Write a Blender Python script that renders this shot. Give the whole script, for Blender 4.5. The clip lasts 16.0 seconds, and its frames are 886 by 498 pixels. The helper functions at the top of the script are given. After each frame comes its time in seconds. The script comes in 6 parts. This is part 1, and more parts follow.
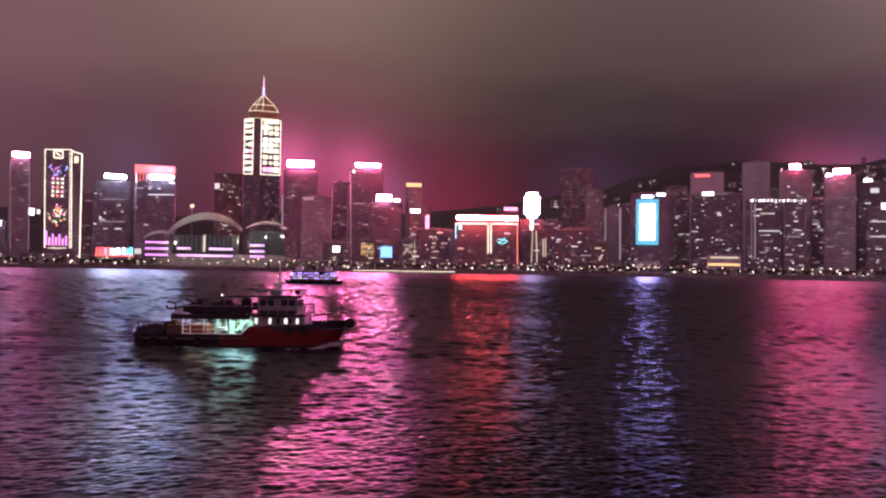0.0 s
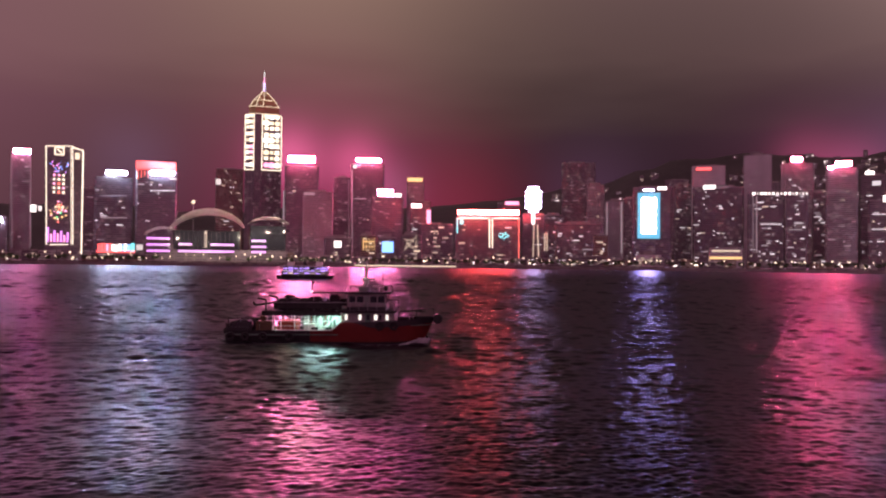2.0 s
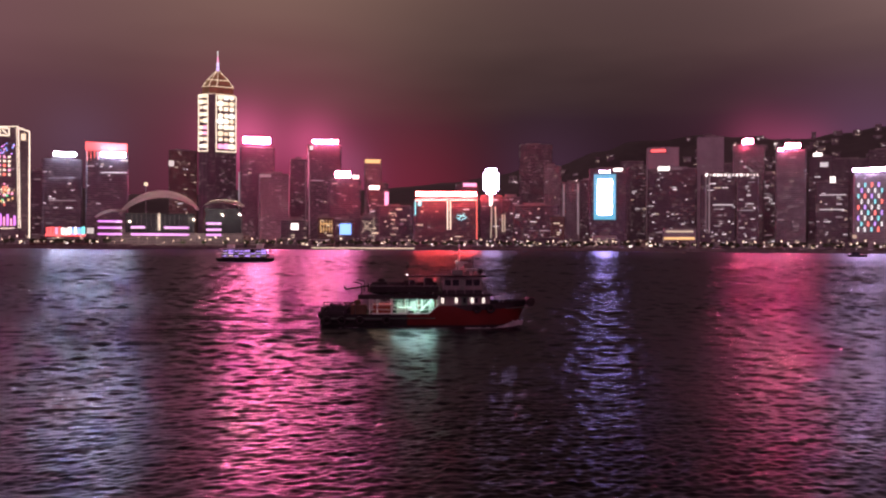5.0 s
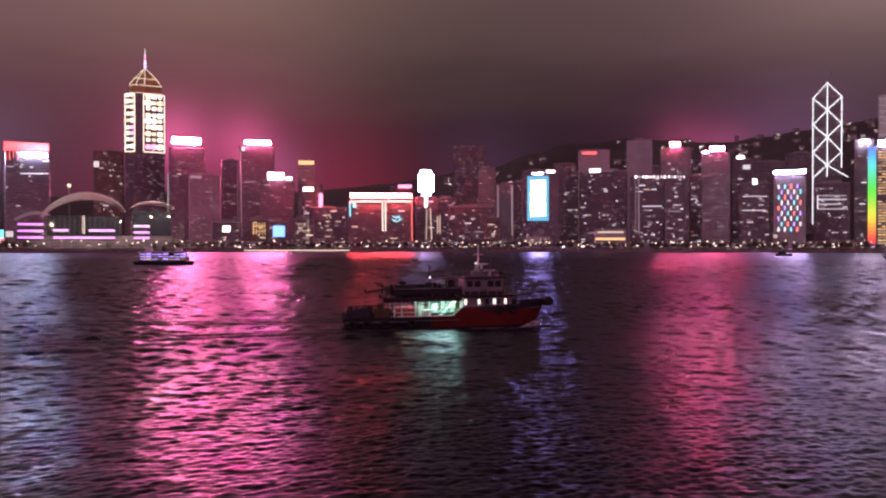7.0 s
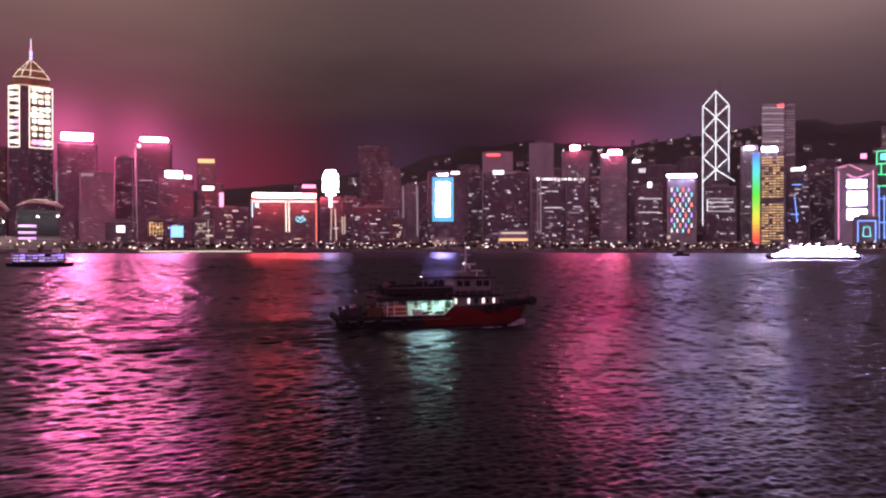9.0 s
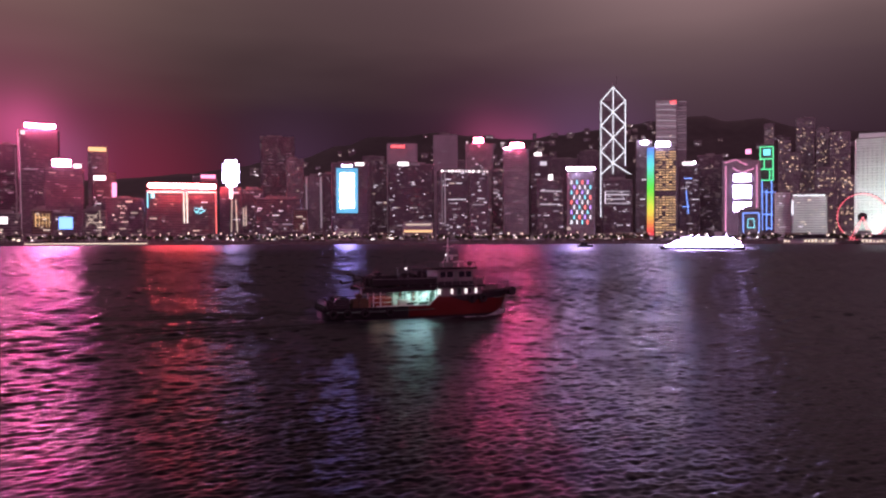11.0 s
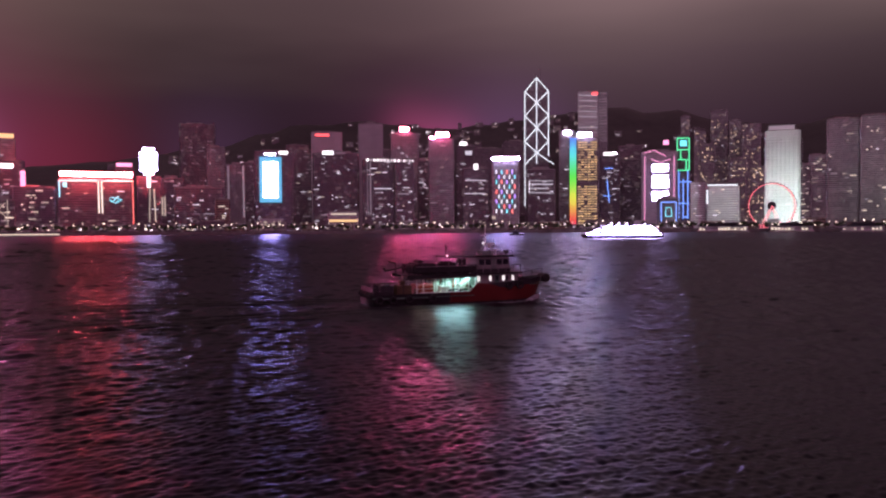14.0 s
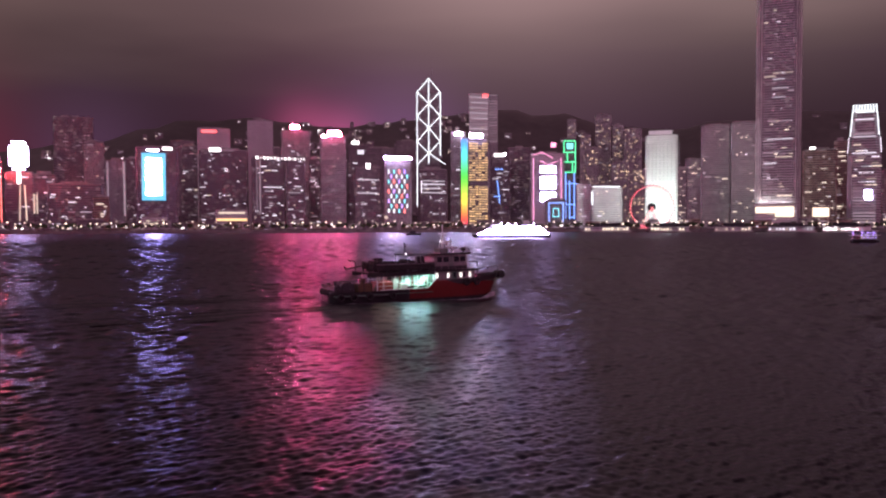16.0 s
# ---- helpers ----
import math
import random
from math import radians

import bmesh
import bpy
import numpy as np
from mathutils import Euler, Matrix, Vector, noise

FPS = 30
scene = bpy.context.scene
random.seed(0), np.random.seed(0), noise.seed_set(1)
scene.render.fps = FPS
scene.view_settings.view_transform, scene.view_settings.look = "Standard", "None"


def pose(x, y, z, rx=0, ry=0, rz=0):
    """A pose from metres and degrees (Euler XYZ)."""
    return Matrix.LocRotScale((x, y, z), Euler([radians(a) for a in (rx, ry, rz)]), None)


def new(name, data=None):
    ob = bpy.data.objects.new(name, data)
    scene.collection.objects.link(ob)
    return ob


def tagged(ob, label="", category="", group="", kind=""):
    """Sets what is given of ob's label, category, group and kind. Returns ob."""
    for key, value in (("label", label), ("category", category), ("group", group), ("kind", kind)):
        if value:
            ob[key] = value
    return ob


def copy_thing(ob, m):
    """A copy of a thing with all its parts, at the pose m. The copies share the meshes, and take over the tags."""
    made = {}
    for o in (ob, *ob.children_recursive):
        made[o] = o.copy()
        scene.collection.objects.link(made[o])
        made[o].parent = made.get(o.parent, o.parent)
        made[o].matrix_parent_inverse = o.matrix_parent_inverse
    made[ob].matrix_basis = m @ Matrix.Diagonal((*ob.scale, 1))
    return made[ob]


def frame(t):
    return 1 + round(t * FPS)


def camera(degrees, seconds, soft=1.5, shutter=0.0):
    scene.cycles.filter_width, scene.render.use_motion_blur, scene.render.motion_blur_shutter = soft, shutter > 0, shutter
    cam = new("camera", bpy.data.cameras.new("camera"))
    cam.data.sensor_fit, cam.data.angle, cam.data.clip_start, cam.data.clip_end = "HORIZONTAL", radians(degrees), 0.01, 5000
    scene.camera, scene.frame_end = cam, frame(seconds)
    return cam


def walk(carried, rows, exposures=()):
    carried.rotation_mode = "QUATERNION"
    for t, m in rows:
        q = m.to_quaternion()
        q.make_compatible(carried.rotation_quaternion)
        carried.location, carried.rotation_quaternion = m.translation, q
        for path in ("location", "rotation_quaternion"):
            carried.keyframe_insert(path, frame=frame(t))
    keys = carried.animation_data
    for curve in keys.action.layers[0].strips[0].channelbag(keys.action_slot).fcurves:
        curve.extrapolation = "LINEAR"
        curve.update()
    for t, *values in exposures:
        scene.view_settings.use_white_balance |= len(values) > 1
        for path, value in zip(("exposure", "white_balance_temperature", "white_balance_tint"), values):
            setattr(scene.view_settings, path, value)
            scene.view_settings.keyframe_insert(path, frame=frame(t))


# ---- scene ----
import colorsys

# camera: stands still on a raised deck ten metres above the harbour and pans
LENS = 58.84
cam = camera(LENS, 16.0, soft=2.3)
EYE = 10.0
PAN = [(0.0, 0.00, 1.21, -0.93), (0.5, 0.10, 1.06, -0.82), (1.0, 0.12, 0.98, -0.66), (1.5, 0.19, 0.94, -0.67),
       (2.0, 0.11, 0.82, -0.66), (2.5, -0.01, 0.75, -0.62), (3.0, -0.11, 0.38, -0.56)]
PAN += [(5.5, -4.24, -0.63, -0.36), (6.0, -5.72, -0.77, -0.34), (6.5, -7.02, -0.74, -0.08), (7.0, -7.65, -0.35, -0.02),
        (7.5, -8.76, -0.19, -0.06), (8.0, -9.87, -0.14, -0.06), (8.5, -11.93, -0.19, -0.07), (9.0, -14.55, -0.30, 0.0),
        (9.5, -16.73, -0.42, 0.02), (10.0, -18.78, -0.54, 0.02)]
PAN += [(12.5, -23.94, -1.38, 0.35), (13.0, -24.86, -1.42, 0.40), (13.5, -25.53, -1.63, 0.41), (14.0, -26.88, -1.72, 0.32),
        (14.5, -28.75, -1.74, 0.30), (15.0, -30.60, -1.78, 0.30), (15.5, -32.69, -1.81, 0.28), (16.0, -34.71, -1.78, 0.14)]
# the film camera's own exposure drifts as the bright signs leave the picture
EXPOSURE = [(0.0, -0.02, 6450, 10), (1.5, 0.0, 6700, 13), (3.0, 0.05, 7400, 19), (5.5, -0.33, 7000, 20), (6.0, -0.36, 6900, 20), (6.6, -0.13, 6800, 20), (8.0, -0.08, 6600, 21),
            (10.0, -0.10, 6500, 22), (12.5, -0.22, 6350, 23), (14.0, -0.26, 6300, 20), (15.0, -0.26, 6300, 19), (15.4, 0.24, 6400, 18), (16.0, 0.33, 6450, 17)]
walk(cam, [(t, pose(0, 0, EYE, 90 + p, r, y)) for t, y, p, r in PAN], exposures=EXPOSURE)


# ---- world: low night cloud lit from below by the city ----
def toward(az, el):
    a, e = radians(az), radians(el)
    return Vector((-math.sin(a) * math.cos(e), math.cos(a) * math.cos(e), math.sin(e)))


def night_sky():
    w = bpy.data.worlds.new("night_sky")
    w.use_nodes = True
    nt = w.node_tree
    nt.nodes.clear()
    N, L = nt.nodes.new, nt.links.new
    out, bg, co = N("ShaderNodeOutputWorld"), N("ShaderNodeBackground"), N("ShaderNodeTexCoord")
    L(bg.outputs[0], out.inputs[0])
    sep = N("ShaderNodeSeparateXYZ")
    L(co.outputs["Generated"], sep.inputs[0])

    # uneven cloud base: noise stretched along the horizon
    mp = N("ShaderNodeMapping")
    mp.inputs["Scale"].default_value = (2.2, 2.2, 9.0)
    L(co.outputs["Generated"], mp.inputs[0])
    nz = N("ShaderNodeTexNoise")
    nz.inputs["Scale"].default_value, nz.inputs["Detail"].default_value, nz.inputs["Roughness"].default_value = 1.1, 3.0, 0.45
    L(mp.outputs[0], nz.inputs[0])
    wob = N("ShaderNodeMath")
    wob.operation = "MULTIPLY_ADD"
    wob.inputs[1].default_value, wob.inputs[2].default_value = 0.24, -0.12
    L(nz.outputs[0], wob.inputs[0])
    add = N("ShaderNodeMath")
    L(sep.outputs[2], add.inputs[0])
    L(wob.outputs[0], add.inputs[1])
    ramp = N("ShaderNodeValToRGB")
    cr = ramp.color_ramp
    cr.elements[0].position, cr.elements[0].color = 0.0, (0.014, 0.006, 0.011, 1)
    cr.elements[1].position, cr.elements[1].color = 0.9, (0.040, 0.026, 0.030, 1)
    for p, c in ((0.09, (0.014, 0.006, 0.011)), (0.16, (0.018, 0.0085, 0.015)), (0.20, (0.028, 0.016, 0.019)),
                 (0.26, (0.054, 0.033, 0.034)), (0.34, (0.052, 0.033, 0.035)), (0.5, (0.034, 0.022, 0.025))):
        e = cr.elements.new(p)
        e.color = (*c, 1)
    L(add.outputs[0], ramp.inputs[0])
    last = ramp.outputs[0]

    # wide glow of signs in roof mist and of cloud, plus unseen fill lobes
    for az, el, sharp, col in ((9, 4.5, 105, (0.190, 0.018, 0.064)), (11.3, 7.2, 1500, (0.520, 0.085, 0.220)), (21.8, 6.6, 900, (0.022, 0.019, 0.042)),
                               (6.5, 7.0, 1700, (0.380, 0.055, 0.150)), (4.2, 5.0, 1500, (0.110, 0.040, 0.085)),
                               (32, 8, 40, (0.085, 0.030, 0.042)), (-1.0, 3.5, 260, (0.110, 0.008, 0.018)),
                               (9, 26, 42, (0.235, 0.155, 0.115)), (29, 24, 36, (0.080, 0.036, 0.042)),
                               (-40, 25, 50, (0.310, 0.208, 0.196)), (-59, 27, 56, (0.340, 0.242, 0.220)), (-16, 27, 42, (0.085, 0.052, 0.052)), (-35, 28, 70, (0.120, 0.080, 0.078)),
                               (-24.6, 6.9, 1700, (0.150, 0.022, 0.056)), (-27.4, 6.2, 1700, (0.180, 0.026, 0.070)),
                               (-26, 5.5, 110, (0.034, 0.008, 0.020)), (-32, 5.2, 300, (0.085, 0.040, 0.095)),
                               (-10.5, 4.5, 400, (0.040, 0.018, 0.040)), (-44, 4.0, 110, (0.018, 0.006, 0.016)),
                               # two lobes behind the viewer, added as fill light on the tower fronts
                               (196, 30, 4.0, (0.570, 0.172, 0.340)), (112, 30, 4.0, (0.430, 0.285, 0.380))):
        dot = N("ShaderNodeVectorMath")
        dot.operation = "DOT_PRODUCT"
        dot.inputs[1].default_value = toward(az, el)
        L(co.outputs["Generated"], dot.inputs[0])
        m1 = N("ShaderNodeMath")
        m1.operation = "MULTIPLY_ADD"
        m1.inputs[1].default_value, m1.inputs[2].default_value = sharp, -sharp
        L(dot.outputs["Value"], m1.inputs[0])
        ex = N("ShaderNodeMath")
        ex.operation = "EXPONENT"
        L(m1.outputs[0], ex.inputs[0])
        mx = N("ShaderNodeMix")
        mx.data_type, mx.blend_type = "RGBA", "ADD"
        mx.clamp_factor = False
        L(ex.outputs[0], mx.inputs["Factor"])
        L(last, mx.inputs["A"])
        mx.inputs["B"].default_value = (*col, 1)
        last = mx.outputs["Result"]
    L(last, bg.inputs[0])
    bg.inputs[1].default_value = 1.0
    scene.world = w


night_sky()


# ---- materials ----
def material(name):
    m = bpy.data.materials.new(name)
    m.use_nodes = True
    nt = m.node_tree
    return m, nt, nt.nodes["Principled BSDF"], nt.nodes.new, nt.links.new


def rough_surface(name, color, rough=0.6, metal=0.0, scale=2.0, vary=0.35, bump=0.02):
    """A worn surface: stains at a large scale, grain and relief at a small one."""
    m, nt, b, N, L = material(name)
    co = N("ShaderNodeTexCoord")
    n1, n2 = N("ShaderNodeTexNoise"), N("ShaderNodeTexNoise")
    n1.inputs["Scale"].default_value, n2.inputs["Scale"].default_value = scale * 0.2, scale * 3
    n1.inputs["Detail"].default_value = n2.inputs["Detail"].default_value = 5
    L(co.outputs["Object"], n1.inputs[0])
    L(co.outputs["Object"], n2.inputs[0])
    mul = N("ShaderNodeMath")
    mul.operation = "MULTIPLY_ADD"
    mul.inputs[1].default_value = 0.5
    L(n2.outputs[0], mul.inputs[0])
    L(n1.outputs[0], mul.inputs[2])
    rp = N("ShaderNodeValToRGB")
    rp.color_ramp.elements[0].position, rp.color_ramp.elements[1].position = 0.5, 1.0
    rp.color_ramp.elements[0].color = (*[c * (1 - vary) for c in color], 1)
    rp.color_ramp.elements[1].color = (*[min(1, c * (1 + vary)) for c in color], 1)
    L(mul.outputs[0], rp.inputs[0])
    L(rp.outputs[0], b.inputs["Base Color"])
    rr = N("ShaderNodeMapRange")
    rr.inputs["To Min"].default_value, rr.inputs["To Max"].default_value = rough * 0.8, min(1, rough * 1.2)
    L(n2.outputs[0], rr.inputs[0])
    L(rr.outputs[0], b.inputs["Roughness"])
    b.inputs["Metallic"].default_value = metal
    bp = N("ShaderNodeBump")
    bp.inputs["Strength"].default_value, bp.inputs["Distance"].default_value = 0.5, bump
    L(n2.outputs[0], bp.inputs["Height"])
    L(bp.outputs[0], b.inputs["Normal"])
    return m


def facade(name, wall, glass, storey=3.6, bay=3.2, share=0.55, rooms=0.16):
    """Tower cladding: storeys of darker glass between spandrels, bays of varied tone."""
    m, nt, b, N, L = material(name)
    co, geo = N("ShaderNodeTexCoord"), N("ShaderNodeNewGeometry")
    sep = N("ShaderNodeSeparateXYZ")
    L(co.outputs["Object"], sep.inputs[0])

    def saw(sock, size, cut):
        d = N("ShaderNodeMath")
        d.operation = "MULTIPLY"
        d.inputs[1].default_value = 1 / size
        L(sock, d.inputs[0])
        f = N("ShaderNodeMath")
        f.operation = "FRACT"
        L(d.outputs[0], f.inputs[0])
        g = N("ShaderNodeMath")
        g.operation = "LESS_THAN"
        g.inputs[1].default_value = cut
        L(f.outputs[0], g.inputs[0])
        return g.outputs[0]

    xy = N("ShaderNodeMath")
    L(sep.outputs[0], xy.inputs[0])
    L(sep.outputs[1], xy.inputs[1])
    band, col = saw(sep.outputs[2], storey, share), saw(xy.outputs[0], bay, 0.8)
    both = N("ShaderNodeMath")
    both.operation = "MULTIPLY"
    L(band, both.inputs[0])
    L(col, both.inputs[1])
    nz = N("ShaderNodeTexNoise")
    nz.inputs["Scale"].default_value, nz.inputs["Detail"].default_value = 0.035, 6
    L(co.outputs["Object"], nz.inputs[0])
    stain = N("ShaderNodeMapRange")
    stain.inputs["To Min"].default_value, stain.inputs["To Max"].default_value = 0.55, 1.3
    L(nz.outputs[0], stain.inputs[0])
    wc = N("ShaderNodeVectorMath")
    wc.operation = "SCALE"
    wc.inputs[0].default_value = wall
    L(stain.outputs[0], wc.inputs["Scale"])
    mx = N("ShaderNodeMix")
    mx.data_type = "RGBA"
    L(both.outputs[0], mx.inputs["Factor"])
    L(wc.outputs[0], mx.inputs["A"])
    mx.inputs["B"].default_value = (*glass, 1)
    L(mx.outputs["Result"], b.inputs["Base Color"])
    ro = N("ShaderNodeMapRange")
    ro.inputs["To Min"].default_value, ro.inputs["To Max"].default_value = 0.7, 0.12
    L(both.outputs[0], ro.inputs[0])
    L(ro.outputs[0], b.inputs["Roughness"])
    # dim rooms painted as faint glow in a few bays; it also mimics haze
    cell = N("ShaderNodeCombineXYZ")
    for k, (sock, size) in enumerate(((xy.outputs[0], bay * 1.5), (sep.outputs[2], storey))):
        q = N("ShaderNodeMath")
        q.operation = "DIVIDE"
        q.inputs[1].default_value = size
        L(sock, q.inputs[0])
        fl = N("ShaderNodeMath")
        fl.operation = "FLOOR"
        L(q.outputs[0], fl.inputs[0])
        L(fl.outputs[0], cell.inputs[k])
    info = N("ShaderNodeObjectInfo")
    L(info.outputs["Random"], cell.inputs[2])
    wn = N("ShaderNodeTexWhiteNoise")
    L(cell.outputs[0], wn.inputs[0])
    on = N("ShaderNodeMapRange")
    on.inputs["From Min"].default_value, on.inputs["From Max"].default_value = 0.80, 1.0
    on.inputs["To Min"].default_value, on.inputs["To Max"].default_value = 0.0, rooms
    L(wn.outputs["Value"], on.inputs[0])
    em = N("ShaderNodeMath")
    em.operation = "MULTIPLY"
    L(on.outputs[0], em.inputs[0])
    L(both.outputs[0], em.inputs[1])
    L(em.outputs[0], b.inputs["Emission Strength"])
    b.inputs["Emission Color"].default_value = (1.0, 0.74, 0.72, 1)
    m.cycles.emission_sampling = "NONE"
    bp = N("ShaderNodeBump")
    bp.invert = True
    bp.inputs["Strength"].default_value, bp.inputs["Distance"].default_value = 0.4, 0.2
    L(both.outputs[0], bp.inputs["Height"])
    L(bp.outputs[0], b.inputs["Normal"])
    return m


def glow(name, color, strength, lights=True, spread=0.0):
    """A lit lamp, tube or screen. spread: how unevenly its diodes burn."""
    m, nt, b, N, L = material(name)
    b.inputs["Base Color"].default_value = (0.3, 0.3, 0.3, 1)
    b.inputs["Emission Color"].default_value = (*color, 1)
    b.inputs["Emission Strength"].default_value = strength
    if spread:
        info = N("ShaderNodeObjectInfo")
        mr = N("ShaderNodeMapRange")
        mr.inputs["To Min"].default_value, mr.inputs["To Max"].default_value = strength * (1 - spread), strength * (1 + spread)
        L(info.outputs["Random"], mr.inputs[0])
        L(mr.outputs[0], b.inputs["Emission Strength"])
    if not lights:
        m.cycles.emission_sampling = "NONE"
    return m


def sea():
    """Dark harbour water: the waves are in the sheet itself, the cat's-paws finer than its mesh in the normal."""
    m, nt, b, N, L = material("harbour_water")
    # murky body below, capped Fresnel gloss above, its colour lowered to darken reflections
    body, gloss, mixed, fres, cap = N("ShaderNodeBsdfDiffuse"), N("ShaderNodeBsdfGlossy"), N("ShaderNodeMixShader"), N("ShaderNodeFresnel"), N("ShaderNodeMath")
    body.inputs["Color"].default_value = (0.004, 0.004, 0.006, 1)
    gloss.inputs["Color"].default_value = (*WATER_GLOSS, 1)
    gloss.inputs["Roughness"].default_value = WATER_ROUGH
    fres.inputs["IOR"].default_value = 1.333
    cap.operation = "MINIMUM"
    cap.inputs[1].default_value = 0.36
    L(fres.outputs[0], cap.inputs[0])
    L(cap.outputs[0], mixed.inputs[0])
    L(body.outputs[0], mixed.inputs[1])
    L(gloss.outputs[0], mixed.inputs[2])
    L(mixed.outputs[0], nt.nodes["Material Output"].inputs[0])
    nt.nodes.remove(b)
    co = N("ShaderNodeTexCoord")
    total = None
    for scale, stretch, amp, detail in RIPPLES:
        mp = N("ShaderNodeMapping")
        mp.inputs["Scale"].default_value = (scale * stretch, scale, scale)
        mp.inputs["Rotation"].default_value = (0, 0, scale * 0.07)
        L(co.outputs["Object"], mp.inputs[0])
        nz = N("ShaderNodeTexNoise")
        nz.inputs["Scale"].default_value, nz.inputs["Detail"].default_value, nz.inputs["Roughness"].default_value = 1.0, detail, 0.55
        L(mp.outputs[0], nz.inputs[0])
        sub = N("ShaderNodeVectorMath")
        sub.operation = "SUBTRACT"
        sub.inputs[1].default_value = (0.5, 0.5, 0.5)
        L(nz.outputs["Color"], sub.inputs[0])
        sc = N("ShaderNodeVectorMath")
        sc.operation = "MULTIPLY"
        sc.inputs[1].default_value = (amp, amp, 0)
        L(sub.outputs[0], sc.inputs[0])
        if total is None:
            total = sc.outputs[0]
        else:
            ad = N("ShaderNodeVectorMath")
            L(total, ad.inputs[0])
            L(sc.outputs[0], ad.inputs[1])
            total = ad.outputs[0]
    geo = N("ShaderNodeNewGeometry")
    ad = N("ShaderNodeVectorMath")
    L(geo.outputs["Normal"], ad.inputs[0])
    L(total, ad.inputs[1])
    nm = N("ShaderNodeVectorMath")
    nm.operation = "NORMALIZE"
    L(ad.outputs[0], nm.inputs[0])
    L(nm.outputs[0], gloss.inputs["Normal"])
    L(nm.outputs[0], fres.inputs["Normal"])
    return m


